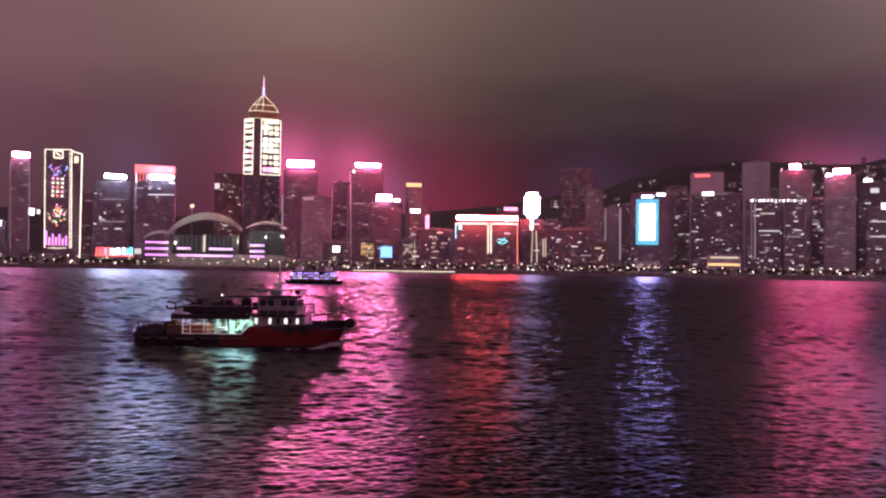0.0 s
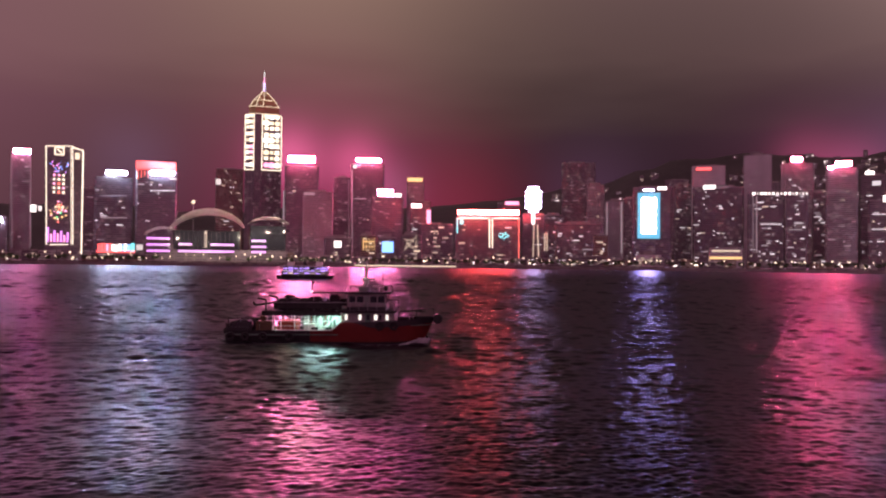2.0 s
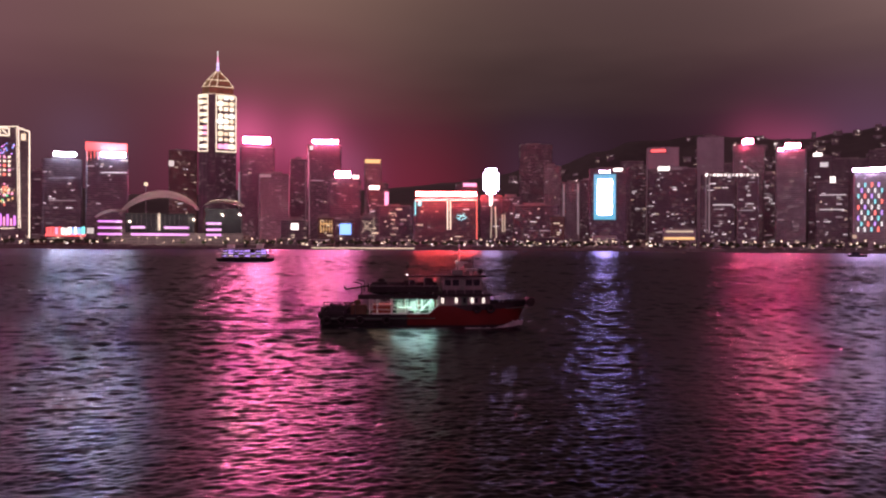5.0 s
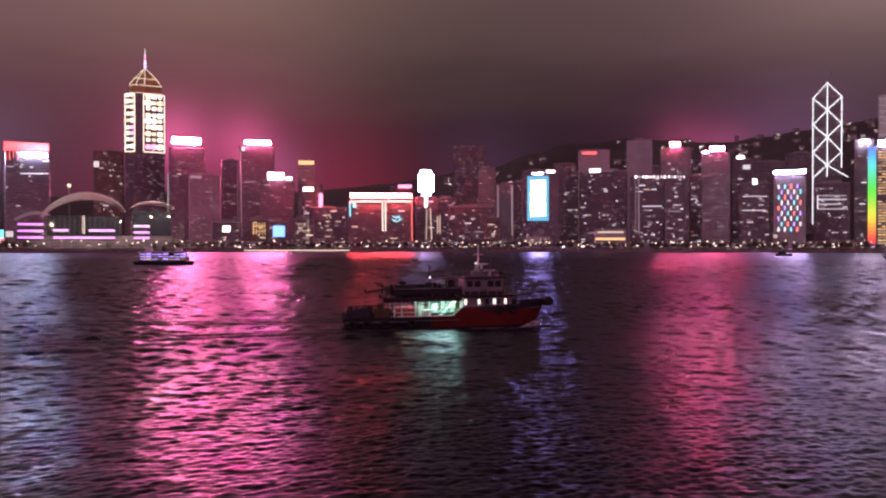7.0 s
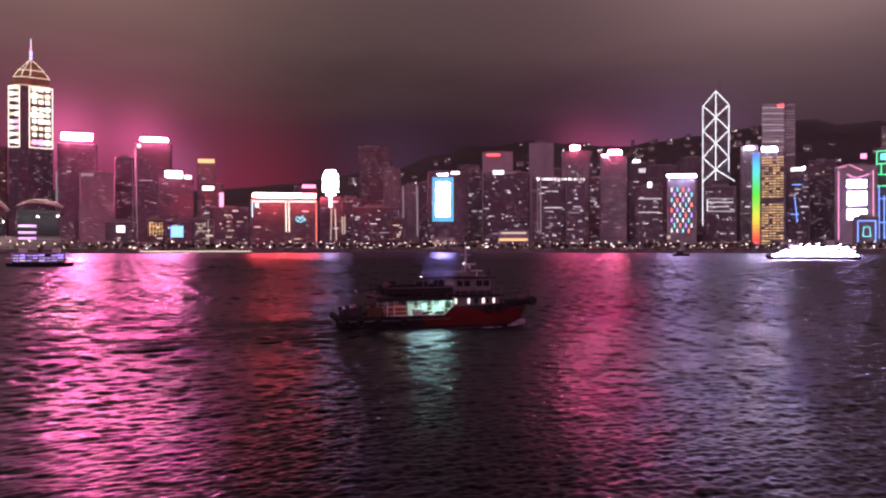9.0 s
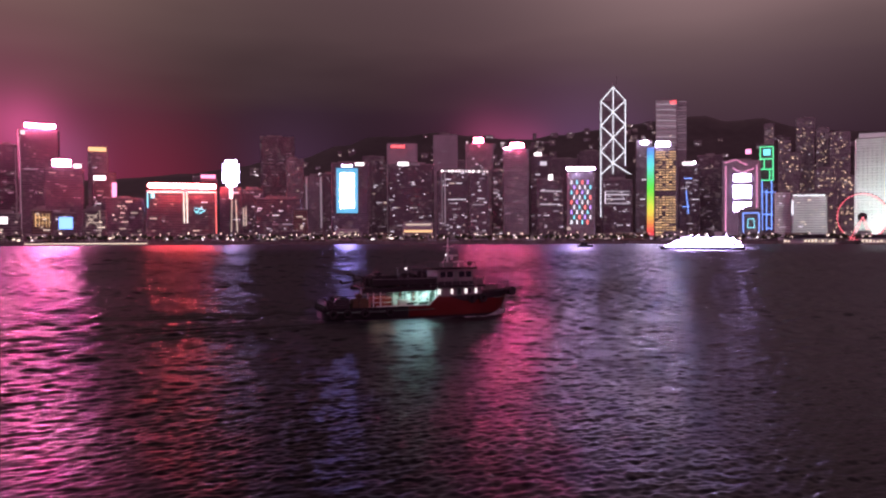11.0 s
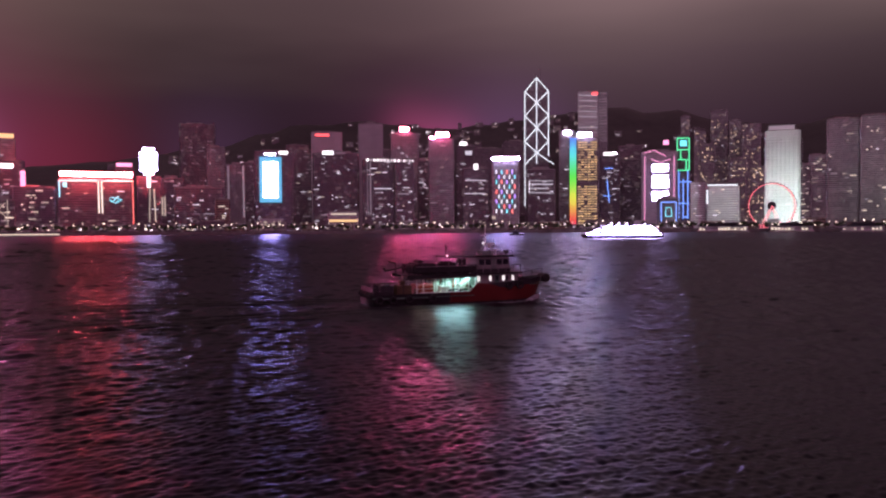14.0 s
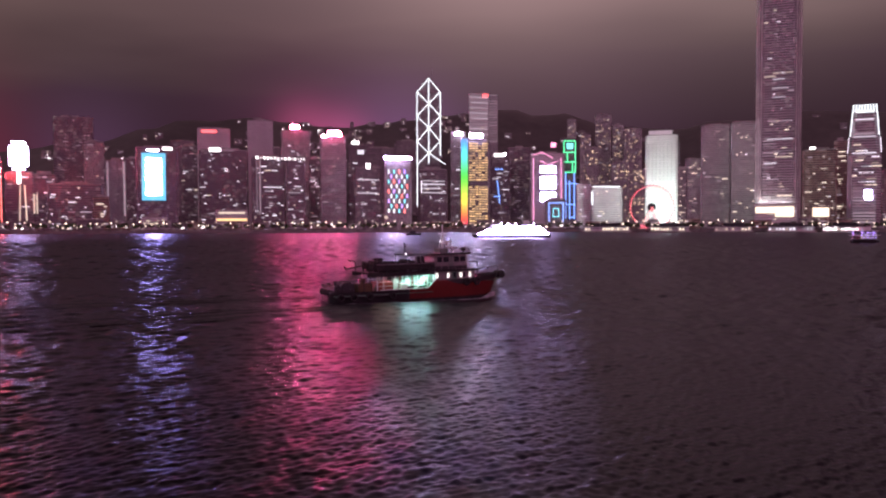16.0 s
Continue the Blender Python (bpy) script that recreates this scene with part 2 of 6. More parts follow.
WATER_GLOSS = (0.50, 0.455, 0.54)
WATER_ROUGH = 0.285
RIPPLES = ((4.5, 0.5, 0.24, 1.0), (1.9, 0.5, 0.20, 1.0))
M = dict(
    water=sea(),
    fdark=facade("facade_dark_glass", (0.22, 0.18, 0.20), (0.12, 0.10, 0.115)),
    fgrey=facade("facade_grey_concrete", (0.42, 0.39, 0.40), (0.14, 0.13, 0.14), 3.4, 2.8),
    fpale=facade("facade_pale_stone", (0.58, 0.55, 0.56), (0.30, 0.28, 0.30), 3.6, 3.0, 0.45, 0.08),
    fbrown=facade("facade_brown_stone", (0.32, 0.22, 0.18), (0.09, 0.07, 0.07)),
    fwhite=facade("facade_white_metal", (0.66, 0.68, 0.66), (0.45, 0.47, 0.46), 3.4, 2.6, 0.5, 0.02),
    concrete=rough_surface("weathered_concrete", (0.30, 0.29, 0.27), 0.85, 0, 0.3),
    stone=rough_surface("seawall_stone", (0.20, 0.18, 0.17), 0.9, 0, 0.5),
    steel=rough_surface("grey_steel", (0.30, 0.30, 0.31), 0.4, 0.7, 1.0),
    roofmetal=rough_surface("pale_roof_metal", (0.62, 0.60, 0.56), 0.45, 0.3, 0.2),
    dark=rough_surface("dark_steel", (0.04, 0.04, 0.045), 0.5, 0.4, 1.0),
    rubber=rough_surface("black_rubber", (0.015, 0.015, 0.016), 0.75, 0, 4.0),
    hullred=rough_surface("red_hull_paint", (0.125, 0.014, 0.010), 0.45, 0, 1.2, 0.3),
    hullblack=rough_surface("black_hull_paint", (0.02, 0.02, 0.022), 0.45, 0, 1.2),
    white=rough_surface("white_ship_paint", (0.72, 0.72, 0.70), 0.4, 0, 1.5, 0.12),
    # house paint set darker than the white ship paint
    housepaint=rough_surface("grey_ship_paint", (0.24, 0.23, 0.23), 0.5, 0, 1.5, 0.3),
    canvas=rough_surface("dark_canvas", (0.022, 0.02, 0.022), 0.9, 0, 3.0),
    deckpaint=rough_surface("green_deck_paint", (0.08, 0.16, 0.12), 0.7, 0, 2.0),
    cargo=rough_surface("red_locker_paint", (0.30, 0.05, 0.03), 0.5, 0, 2.0),
    glass=rough_surface("dark_window_glass", (0.02, 0.025, 0.03), 0.06, 0, 1.0, 0.1, 0.0),
    foam=rough_surface("white_foam", (0.30, 0.32, 0.33), 0.9, 0, 3.0, 0.4, 0.05),
    leaf=rough_surface("dark_foliage", (0.05, 0.085, 0.03), 0.8, 0, 0.8, 0.5),
    bark=rough_surface("bark", (0.10, 0.07, 0.05), 0.9, 0, 2.0),
    hill=rough_surface("wooded_hill", (0.072, 0.072, 0.062), 0.95, 0, 0.01, 0.5, 2.0),
    ground=rough_surface("paved_ground", (0.16, 0.15, 0.14), 0.9, 0, 0.05),
    goldframe=rough_surface("gilded_frame", (0.45, 0.33, 0.16), 0.35, 0.8, 0.3),
    # lights
    w_warm=glow("warm_window_light", (1.0, 0.82, 0.62), 0.6, False, 0.8),
    w_cool=glow("cool_window_light", (0.95, 0.90, 1.0), 0.62, False, 0.8),
    w_flat=glow("warm_flat_light", (1.0, 0.70, 0.42), 1.0, False, 0.7),
    w_gold=glow("golden_window_light", (1.0, 0.62, 0.22), 0.75, False, 0.6),
    w_mid=glow("pale_floor_light", (0.92, 0.84, 0.92), 0.45, False, 0.5),
    w_dim=glow("dim_window_light", (0.85, 0.66, 0.76), 0.20, False, 0.7),
    lamp=glow("street_lamp_light", (1.0, 0.82, 0.60), 2.2, False, 0.95),
    lampw=glow("white_lamp_light", (1.0, 0.92, 0.92), 2.4, False, 0.8),
    s_white=glow("white_sign_light", (0.58, 0.68, 1.0), 860),
    s_pink=glow("pink_sign_light", (1.0, 0.17, 0.37), 1850),
    s_pinkb=glow("rose_sign_light", (1.0, 0.26, 0.55), 520),
    s_violet=glow("violet_sign_light", (0.66, 0.54, 1.0), 680),
    s_lilac=glow("lilac_sign_light", (0.76, 0.68, 1.0), 680),
    s_red=glow("red_sign_light", (1.0, 0.09, 0.09), 260),
    s_rose=glow("red_rose_sign_light", (1.0, 0.11, 0.24), 1050),
    s_redsoft=glow("soft_red_light", (1.0, 0.10, 0.10), 2.2),
    s_amber=glow("amber_sign_light", (1.0, 0.62, 0.25), 1.3, False),
    s_blue=glow("blue_screen_light", (0.16, 0.40, 1.0), 2.5),
    s_screen=glow("lilac_screen_light", (0.62, 0.54, 1.0), 38.0),
    s_screen_b=glow("blue_lilac_screen_light", (0.40, 0.37, 1.0), 74.0),
    s_cyan=glow("cyan_screen_light", (0.04, 0.50, 0.72), 1.1, False),
    s_neonr=glow("red_neon", (1.0, 0.16, 0.12), 2.4, False),
    s_neonp=glow("pink_neon", (1.0, 0.35, 0.60), 2.0, False),
    s_neong=glow("green_neon", (0.06, 1.0, 0.38), 1.6, False),
    s_neonb=glow("blue_neon", (0.15, 0.35, 1.0), 2.0, False),
    s_neonc=glow("cyan_neon", (0.15, 0.9, 1.0), 1.6, False),
    s_neony=glow("warm_neon", (1.0, 0.88, 0.70), 1.9, False),
    s_neonw=glow("white_neon", (0.88, 0.97, 1.0), 1.7, False),
    s_purple=glow("purple_neon", (0.78, 0.25, 1.0), 2.0),
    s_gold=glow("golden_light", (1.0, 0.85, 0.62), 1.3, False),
    s_wheel=glow("red_wheel_light", (1.0, 0.12, 0.16), 1.3, False),
    s_hull=glow("party_boat_light", (0.56, 0.46, 1.0), 240.0),
    w_hull=glow("party_boat_window_light", (0.80, 0.68, 1.0), 2.0, False, 0.8),
    s_ferryp=glow("ferry_purple_light", (0.45, 0.28, 1.0), 2.2, False),
    s_deck=glow("deck_tube_light", (0.50, 1.0, 0.86), 190),
    s_roof_fill=glow("added_roof_light", (1.0, 0.86, 0.70), 1000),
    s_front_fill=glow("added_facade_light", (1.0, 0.96, 0.92), 45),
    casing=rough_surface("grey_green_casing_paint", (0.18, 0.22, 0.20), 0.5, 0, 1.5),
    # stern gear: the warm light on it is put into this ochre
    gear=rough_surface("warm_lit_gear", (0.10, 0.06, 0.03), 0.6, 0, 1.5),
    s_cabin=glow("cabin_window_light", (1.0, 0.95, 0.88), 1.5),
)


# ---- mesh helpers ----
def box(bm, x0, x1, y0, y1, z0, z1):
    v = [bm.verts.new(c) for c in ((x0, y0, z0), (x1, y0, z0), (x1, y1, z0), (x0, y1, z0),
                                   (x0, y0, z1), (x1, y0, z1), (x1, y1, z1), (x0, y1, z1))]
    for f in ((3, 2, 1, 0), (4, 5, 6, 7), (0, 1, 5, 4), (1, 2, 6, 5), (2, 3, 7, 6), (3, 0, 4, 7)):
        bm.faces.new([v[i] for i in f])
    return v


def ring(bm, points, z0, z1, cap=True, top=None):
    """A prism over a plan outline (anticlockwise); top: another outline for its upper end."""
    a = [bm.verts.new((x, y, z0)) for x, y in points]
    b = [bm.verts.new((x, y, z1)) for x, y in (top or points)]
    n = len(a)
    for i in range(n):
        bm.faces.new((a[i], a[(i + 1) % n], b[(i + 1) % n], b[i]))
    if cap:
        bm.faces.new(b)
        bm.faces.new(a[::-1])


def bar(bm, p, q, r=0.5, sides=5):
    """A round bar from p to q."""
    p, q = Vector(p), Vector(q)
    d = (q - p)
    u = d.cross(Vector((0, 0, 1)) if abs(d.normalized().z) < 0.9 else Vector((1, 0, 0))).normalized()
    v = d.cross(u).normalized()
    ends = []
    for c in (p, q):
        ends.append([bm.verts.new(c + (u * math.cos(a) + v * math.sin(a)) * r) for a in
                     [2 * math.pi * i / sides for i in range(sides)]])
    for i in range(sides):
        bm.faces.new((ends[0][i], ends[0][(i + 1) % sides], ends[1][(i + 1) % sides], ends[1][i]))
    bm.faces.new(ends[0][::-1])
    bm.faces.new(ends[1])


def part(name, bm, mat, parent=None, label=""):
    """Links a bmesh as one mesh object under a thing or a part."""
    me = bpy.data.meshes.new(name)
    bmesh.ops.recalc_face_normals(bm, faces=bm.faces)
    bm.to_mesh(me)
    bm.free()
    me.materials.append(M[mat])
    ob = new(name, me)
    if parent is not None:
        ob.parent = parent
    if label:
        ob["label"] = label
    return ob


def boxes(name, mat, parent, *dims, label="", bevel=0.0):
    bm = bmesh.new()
    for d in dims:
        box(bm, *d)
    if bevel:
        bmesh.ops.bevel(bm, geom=bm.edges[:], offset=bevel, segments=2, affect="EDGES")
    return part(name, bm, mat, parent, label)


def bars(name, mat, parent, pairs, r=0.5, label=""):
    bm = bmesh.new()
    for p, q in pairs:
        bar(bm, p, q, r)
    return part(name, bm, mat, parent, label)


UNIT = {}


def piece(name, mat, parent, x0, x1, y0, y1, z0, z1, label=""):
    """A box-shaped piece on mesh data shared by all of its material."""
    if mat not in UNIT:
        bm = bmesh.new()
        box(bm, -0.5, 0.5, -0.5, 0.5, -0.5, 0.5)
        UNIT[mat] = bpy.data.meshes.new("piece")
        bm.to_mesh(UNIT[mat])
        bm.free()
        UNIT[mat].materials.append(M[mat])
    ob = new(name, UNIT[mat])
    ob.parent = parent
    ob.location = ((x0 + x1) / 2, (y0 + y1) / 2, (z0 + z1) / 2)
    ob.scale = (x1 - x0, y1 - y0, z1 - z0)
    if label:
        ob["label"] = label
    return ob


def thing(name, label, category, at=(0, 0, 0), yaw=0.0, group="", kind=""):
    ob = new(name)
    ob.matrix_basis = pose(*at, 0, 0, yaw)
    return tagged(ob, label, category, group, kind)


LAND = 3.0


# ---- towers ----
def tower(name, label, x, y, yaw, w, dep, h, mat="fdark", wins=20, lit="w_cool", seed=1, plant=True, ledges=0, group=""):
    """A high-rise: its origin is the foot of the harbour-side face, x along that face."""
    rng = random.Random(seed)
    t = thing(name, label, "tower" if h > 60 else "building", (x, y, LAND), yaw, group)
    h -= LAND
    bm = bmesh.new()
    c = min(w, dep) * 0.05
    plan = [(-w / 2 + c, 0), (w / 2 - c, 0), (w / 2, c), (w / 2, dep - c), (w / 2 - c, dep), (-w / 2 + c, dep),
            (-w / 2, dep - c), (-w / 2, c)]
    ring(bm, plan, -1, h)
    part("wall", bm, mat, t)
    boxes("parapet", "concrete", t, (-w / 2 + c, w / 2 - c, 0.4, dep - 0.4, h, h + 1.2))
    if plant:
        a, b = rng.uniform(-0.35, -0.15), rng.uniform(0.12, 0.35)
        boxes("plant_room", "concrete", t, (w * a, w * b, dep * 0.25, dep * 0.8, h + 1.2, h + rng.uniform(3, 6)))
    for i in range(ledges):
        z = h * (i + 1) / (ledges + 1)
        boxes("ledge", "concrete", t, (-w / 2 - 0.6, w / 2 + 0.6, -0.6, dep + 0.6, z, z + 1.4))
    flats = name == "residential_tower"
    for i in range(wins * 2 if flats else wins):
        ww = rng.choice((2.4, 3.2, 4.0)) if flats else rng.choice((2.4, 3.0, 3.0, 4.5, 6.5, 10.0)) if w > 16 else 2.4
        wx = rng.uniform(-w / 2 + ww / 2 + 1, w / 2 - ww / 2 - 1)
        wz = 3.6 * rng.randint(2, max(3, int((h - 6) / 3.6))) + 1.2
        if wz > h - 3:
            continue
        piece("window", lit if rng.random() < 0.7 else rng.choice(("w_warm", "w_cool", "w_dim")), t,
              wx - ww / 2, wx + ww / 2, -0.25, 0.3, wz, wz + rng.choice((1.5, 1.8, 2.2)))
    return t


def sign(t, x0, x1, z0, z1, mat, name="sign", front=-1.4, frame_it=True):
    """A lit panel on a tower, with a steel backing frame."""
    z0, z1 = z0 - LAND, z1 - LAND
    if mat in ("s_white", "s_pink", "s_pinkb", "s_rose", "s_lilac", "s_violet"):
        cut = 0.10 * (z1 - z0)
        x0, x1, z0, z1 = x0 + cut, x1 - cut, z0 + cut, z1 - cut
    s = piece(name, mat, t, x0, x1, front, front + 0.5, z0, z1)
    if frame_it:
        boxes("sign_frame", "dark", t, (x0 - 0.5, x1 + 0.5, front + 0.52, front + 1.3, z0 - 0.5, z1 + 0.5))
    return s


def neon(t, pts, mat, r=0.6, front=-0.9, name="neon_tube"):
    for a, b in pts:
        bars(name, mat, t, [((a[0], front, a[1] - LAND), (b[0], front, b[1] - LAND))], r)


# ---- water and land ----
WAVE_SLOPE = 0.15


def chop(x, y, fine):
    """Height of the wind chop: many short-crested waves about the wind's direction. fine: the mesh's spacing; each
    stretch carries the same steepness, in the shortest waves that its mesh can hold and longer ones, so waves lengthen
    away from the camera."""
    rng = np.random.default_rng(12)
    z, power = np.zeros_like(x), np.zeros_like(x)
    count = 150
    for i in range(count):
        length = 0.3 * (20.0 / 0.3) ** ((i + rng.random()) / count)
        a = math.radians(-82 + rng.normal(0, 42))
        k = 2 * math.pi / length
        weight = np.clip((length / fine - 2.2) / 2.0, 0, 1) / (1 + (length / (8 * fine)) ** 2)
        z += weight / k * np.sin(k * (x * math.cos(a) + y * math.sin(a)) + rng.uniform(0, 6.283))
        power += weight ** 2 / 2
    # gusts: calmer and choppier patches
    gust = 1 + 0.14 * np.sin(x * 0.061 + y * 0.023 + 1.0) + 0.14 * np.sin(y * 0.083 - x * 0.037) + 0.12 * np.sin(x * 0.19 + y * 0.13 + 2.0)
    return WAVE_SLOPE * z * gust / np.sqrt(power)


def water_sheet():
    """One sheet to the horizon, its waves modelled over the fan of harbour in the camera's view."""
    radii = [22.0]
    while radii[-1] < 640:
        r = radii[-1]
        radii.append(r + min(0.5 if r < 220 else 1.2, max(0.11, r * r / 15000)))
    r = np.array(radii)
    az = np.radians(np.linspace(40, -75, 920))
    rr, aa = np.meshgrid(r, az, indexing="ij")
    x, y = -np.sin(aa) * rr, np.cos(aa) * rr
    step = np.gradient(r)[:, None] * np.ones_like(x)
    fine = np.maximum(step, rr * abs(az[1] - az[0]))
    edge = np.clip((rr - 22) / 2, 0, 1) * np.clip((640 - rr) / 120, 0, 1) * np.clip(np.minimum(40 - np.degrees(aa), np.degrees(aa) + 75) / 2, 0, 1)
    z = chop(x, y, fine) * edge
    rows, cols = x.shape
    verts = np.stack([x, y, z], -1).reshape(-1, 3)
    i = np.arange(rows * cols).reshape(rows, cols)
    quads = np.stack([i[:-1, :-1], i[1:, :-1], i[1:, 1:], i[:-1, 1:]], -1).reshape(-1, 4)[:, ::-1]
    # flat water round the modelled stretch: out to the horizon and back behind the viewer
    base = len(verts)
    far = np.stack([-np.sin(az) * 6000, np.cos(az) * 6000, 0 * az], -1)
    back = [(-math.sin(radians(a)) * 6000, math.cos(radians(a)) * 6000, 0.0) for a in range(65, 286, 20)]
    verts = np.concatenate([verts, far, np.array([(0.0, 0.0, 0.0)] + back)])
    hub, b0 = base + cols, base + cols + 1
    outer = np.stack([i[-1, :-1], base + np.arange(cols - 1), base + np.arange(1, cols), i[-1, 1:]], -1)[:, ::-1]
    inner = np.stack([np.full(cols - 1, hub), i[0, :-1], i[0, 1:]], -1)[:, ::-1]
    rim = [base] + [b0 + k for k in range(len(back))] + [base + cols - 1]
    fans = [(hub, p, q) for p, q in zip(rim[:-1], rim[1:])]
    me = bpy.data.meshes.new("water")
    me.from_pydata(verts.tolist(), [], quads.tolist() + outer.tolist() + inner.tolist() + fans)
    me.materials.append(M["water"])
    me.polygons.foreach_set("use_smooth", [True] * len(me.polygons))
    return tagged(new("water", me), "dark choppy harbour water reflecting city lights", "water", kind="structure")


SHORE = 1045.0


def polar(az, d):
    a = radians(az)
    return (-math.sin(a) * d, math.cos(a) * d)


def land():
    bm = bmesh.new()
    near = [polar(a, SHORE + 6 * math.sin(a * 0.9)) for a in range(-84, 61, 6)]
    far = [polar(a, 3900) for a in range(60, -85, -12)]
    ring(bm, near[::-1] + far[::-1], -4, LAND)
    tagged(part("ground", bm, "ground"), "paved city ground behind the waterfront", "ground", kind="structure")
    bm = bmesh.new()
    for p, q in zip(near[:-1], near[1:]):
        p, q = Vector((*p, 0)), Vector((*q, 0))
        n = (p + q).normalized() * 1.2
        ring(bm, [((p - n).x, (p - n).y), ((q - n).x, (q - n).y), ((q + n * 0.4).x, (q + n * 0.4).y),
                  ((p + n * 0.4).x, (p + n * 0.4).y)], -3.5, LAND + 0.9)
    tagged(part("seawall", bm, "stone"), "dark stone seawall along the far shore", "seawall", kind="structure")


def slope(az, u):
    """Distance and height of the hillside at a bearing, u from its foot (0) to its crest (1)."""
    top = 385 + 70 * noise.noise((az * 0.09, 3.0, 0)) + 22 * noise.noise((az * 0.4, 7.0, 0)) + 40 * math.cos(radians((az + 30) * 3))
    top *= 0.55 + 0.45 * min(1.0, max(0.0, (2 - az) / 26))
    return 2250 + 900 * u, LAND - 2 + math.sin(min(1.0, u) * math.pi / 2) * top


def hills():
    """The wooded ridge behind the city, its top lost in the cloud."""
    bm = bmesh.new()
    rows = []
    for j in range(13):
        row = []
        for i in range(121):
            az = 62 - i * 1.2
            dist, z = slope(az, j / 10)
            row.append(bm.verts.new((*polar(az, dist), z + (9 * noise.noise((az * 0.7, j * 0.9, 1.0)) if j else 0))))
        rows.append(row)
    for r0, r1 in zip(rows[:-1], rows[1:]):
        for i in range(120):
            bm.faces.new((r0[i], r0[i + 1], r1[i + 1], r1[i]))
    ob = part("hillside", bm, "hill")
    for p in ob.data.polygons:
        p.use_smooth = True
    tagged(ob, "dark wooded hillside behind the city towers", "hill", kind="structure")


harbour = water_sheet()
land()
hills()


# ---- the skyline ----

# east end of the skyline
t = tower("office_tower", "slim dark office tower on the waterfront", -731.6, 1251.9, 30.3, 60.1, 45, 72.7, "fdark", 14, "w_cool", 4)
sign(t, 13.8, 21.7, 63.9, 71.1, "s_white", "sign", -1.4)
t = tower("office_tower", "slim grey tower under a white rooftop sign", -714.9, 1318.7, 28.5, 31.0, 25, 178.6, "fgrey", 16, "w_dim", 6)
sign(t, -11.6, 14.5, 181.2, 189.7, "s_pinkb", "sign", -1.4)
neon(t, [((-13.8, 173.8), (-11.1, 24.2)), ((13.9, 175.8), (16.6, 24.7))], "w_dim", 1.0, -0.9, "neon_tube")
sign(t, 14.5, 23.8, 84.1, 95.6, "lampw", "sign", -1.4)
sign(t, 27.3, 32.4, 86.5, 94.2, "lampw", "sign", -1.4)
neon_tower = tower("outlined_tower", "square tower outlined in warm neon with pictures", -597.1, 1210.8, 26.3, 36.9, 19, 179.5, "fdark", 3, "w_dim", 11, plant=False)
neon(neon_tower, [((-18.5, 178.2), (18.5, 180.9)), ((-18.5, 178.2), (-15.8, 27.1)), ((18.5, 180.9), (21.1, 27.8)), ((-11.1, 27.2), (14.0, 27.7))], "s_neony", 0.6, -0.9, "neon_tube")
neon(neon_tower, [((16.1, 179.0), (18.8, 27.8))], "s_neony", 0.4, -0.9, "neon_tube")

# tall blocks with rooftop signs
t = tower("office_tower", "low dark office block with scattered lit rooms", -616.3, 1367.6, 24.3, 30.6, 24, 127.0, "fdark", 18, "w_dim", 15)
t = tower("office_tower", "broad dark office tower with white rooftop sign", -552.7, 1308.0, 22.9, 59.2, 45, 141.2, "fdark", 16, "w_cool", 16)
sign(t, -13.0, 20.1, 146.6, 153.2, "s_white", "sign", -1.4)
neon(t, [((-20.5, 110.1), (19.5, 111.8)), ((-19.9, 73.6), (20.1, 74.8))], "w_dim", 0.8, -0.9, "neon_tube")
t = tower("office_tower", "dark tower with a red glowing crown and white sign", -483.7, 1313.8, 20.2, 65.0, 45, 154.9, "fdark", 14, "w_cool", 19, plant=False)
sign(t, -32.7, 30.4, 155.8, 170.1, "s_redsoft", "crown", 2.0)
sign(t, -9.1, 27.5, 147.3, 154.0, "s_white", "sign", -1.4)
neon(t, [((-24.6, 154.7), (-24.4, 141.5)), ((-19.3, 154.9), (-19.2, 144.5)), ((-14.0, 155.2), (-13.8, 142.0)), ((-29.9, 154.4), (-29.6, 139.3))], "s_neonr", 0.5, -0.9, "neon_tube")
neon(t, [((-9.9, 120.4), (29.4, 122.0))], "w_cool", 0.7, -0.9, "neon_tube")
t = tower("exhibition_hall", "low hall with red, white and blue light boxes", -428.2, 1034.9, 22.5, 66.9, 30, 15.4, "fdark", 6, "w_warm", 24)
sign(t, -26.9, -24.2, 17.2, 26.1, "s_redsoft", "light_box", -1.4, False)
sign(t, -23.5, -20.1, 15.8, 26.9, "s_redsoft", "light_box", -1.4, False)
sign(t, -19.4, -17.4, 15.9, 27.0, "s_redsoft", "light_box", -1.4, False)
sign(t, -16.7, -14.0, 15.9, 26.3, "s_neonp", "light_box", -1.4, False)
sign(t, -13.3, -10.6, 17.4, 27.1, "s_redsoft", "light_box", -1.4, False)
sign(t, -9.9, -6.4, 16.0, 25.7, "lampw", "light_box", -1.4, False)
sign(t, -5.7, -3.0, 16.1, 25.7, "lampw", "light_box", -1.4, False)
sign(t, -2.3, 1.8, 17.6, 26.6, "lampw", "light_box", -1.4, False)
sign(t, 2.5, 5.3, 16.2, 25.9, "s_blue", "light_box", -1.4, False)
sign(t, 6.0, 8.0, 17.7, 26.7, "lampw", "light_box", -1.4, False)
sign(t, 8.8, 12.9, 17.8, 26.0, "s_blue", "light_box", -1.4, False)
sign(t, 13.6, 17.8, 16.4, 27.6, "s_neonc", "light_box", -1.4, False)
sign(t, -28.1, 18.6, 15.3, 17.5, "s_redsoft", "light_strip", -1.4, False)
sign(t, 19.9, 28.3, 18.7, 26.3, "lampw", "round_lamp", -1.4)
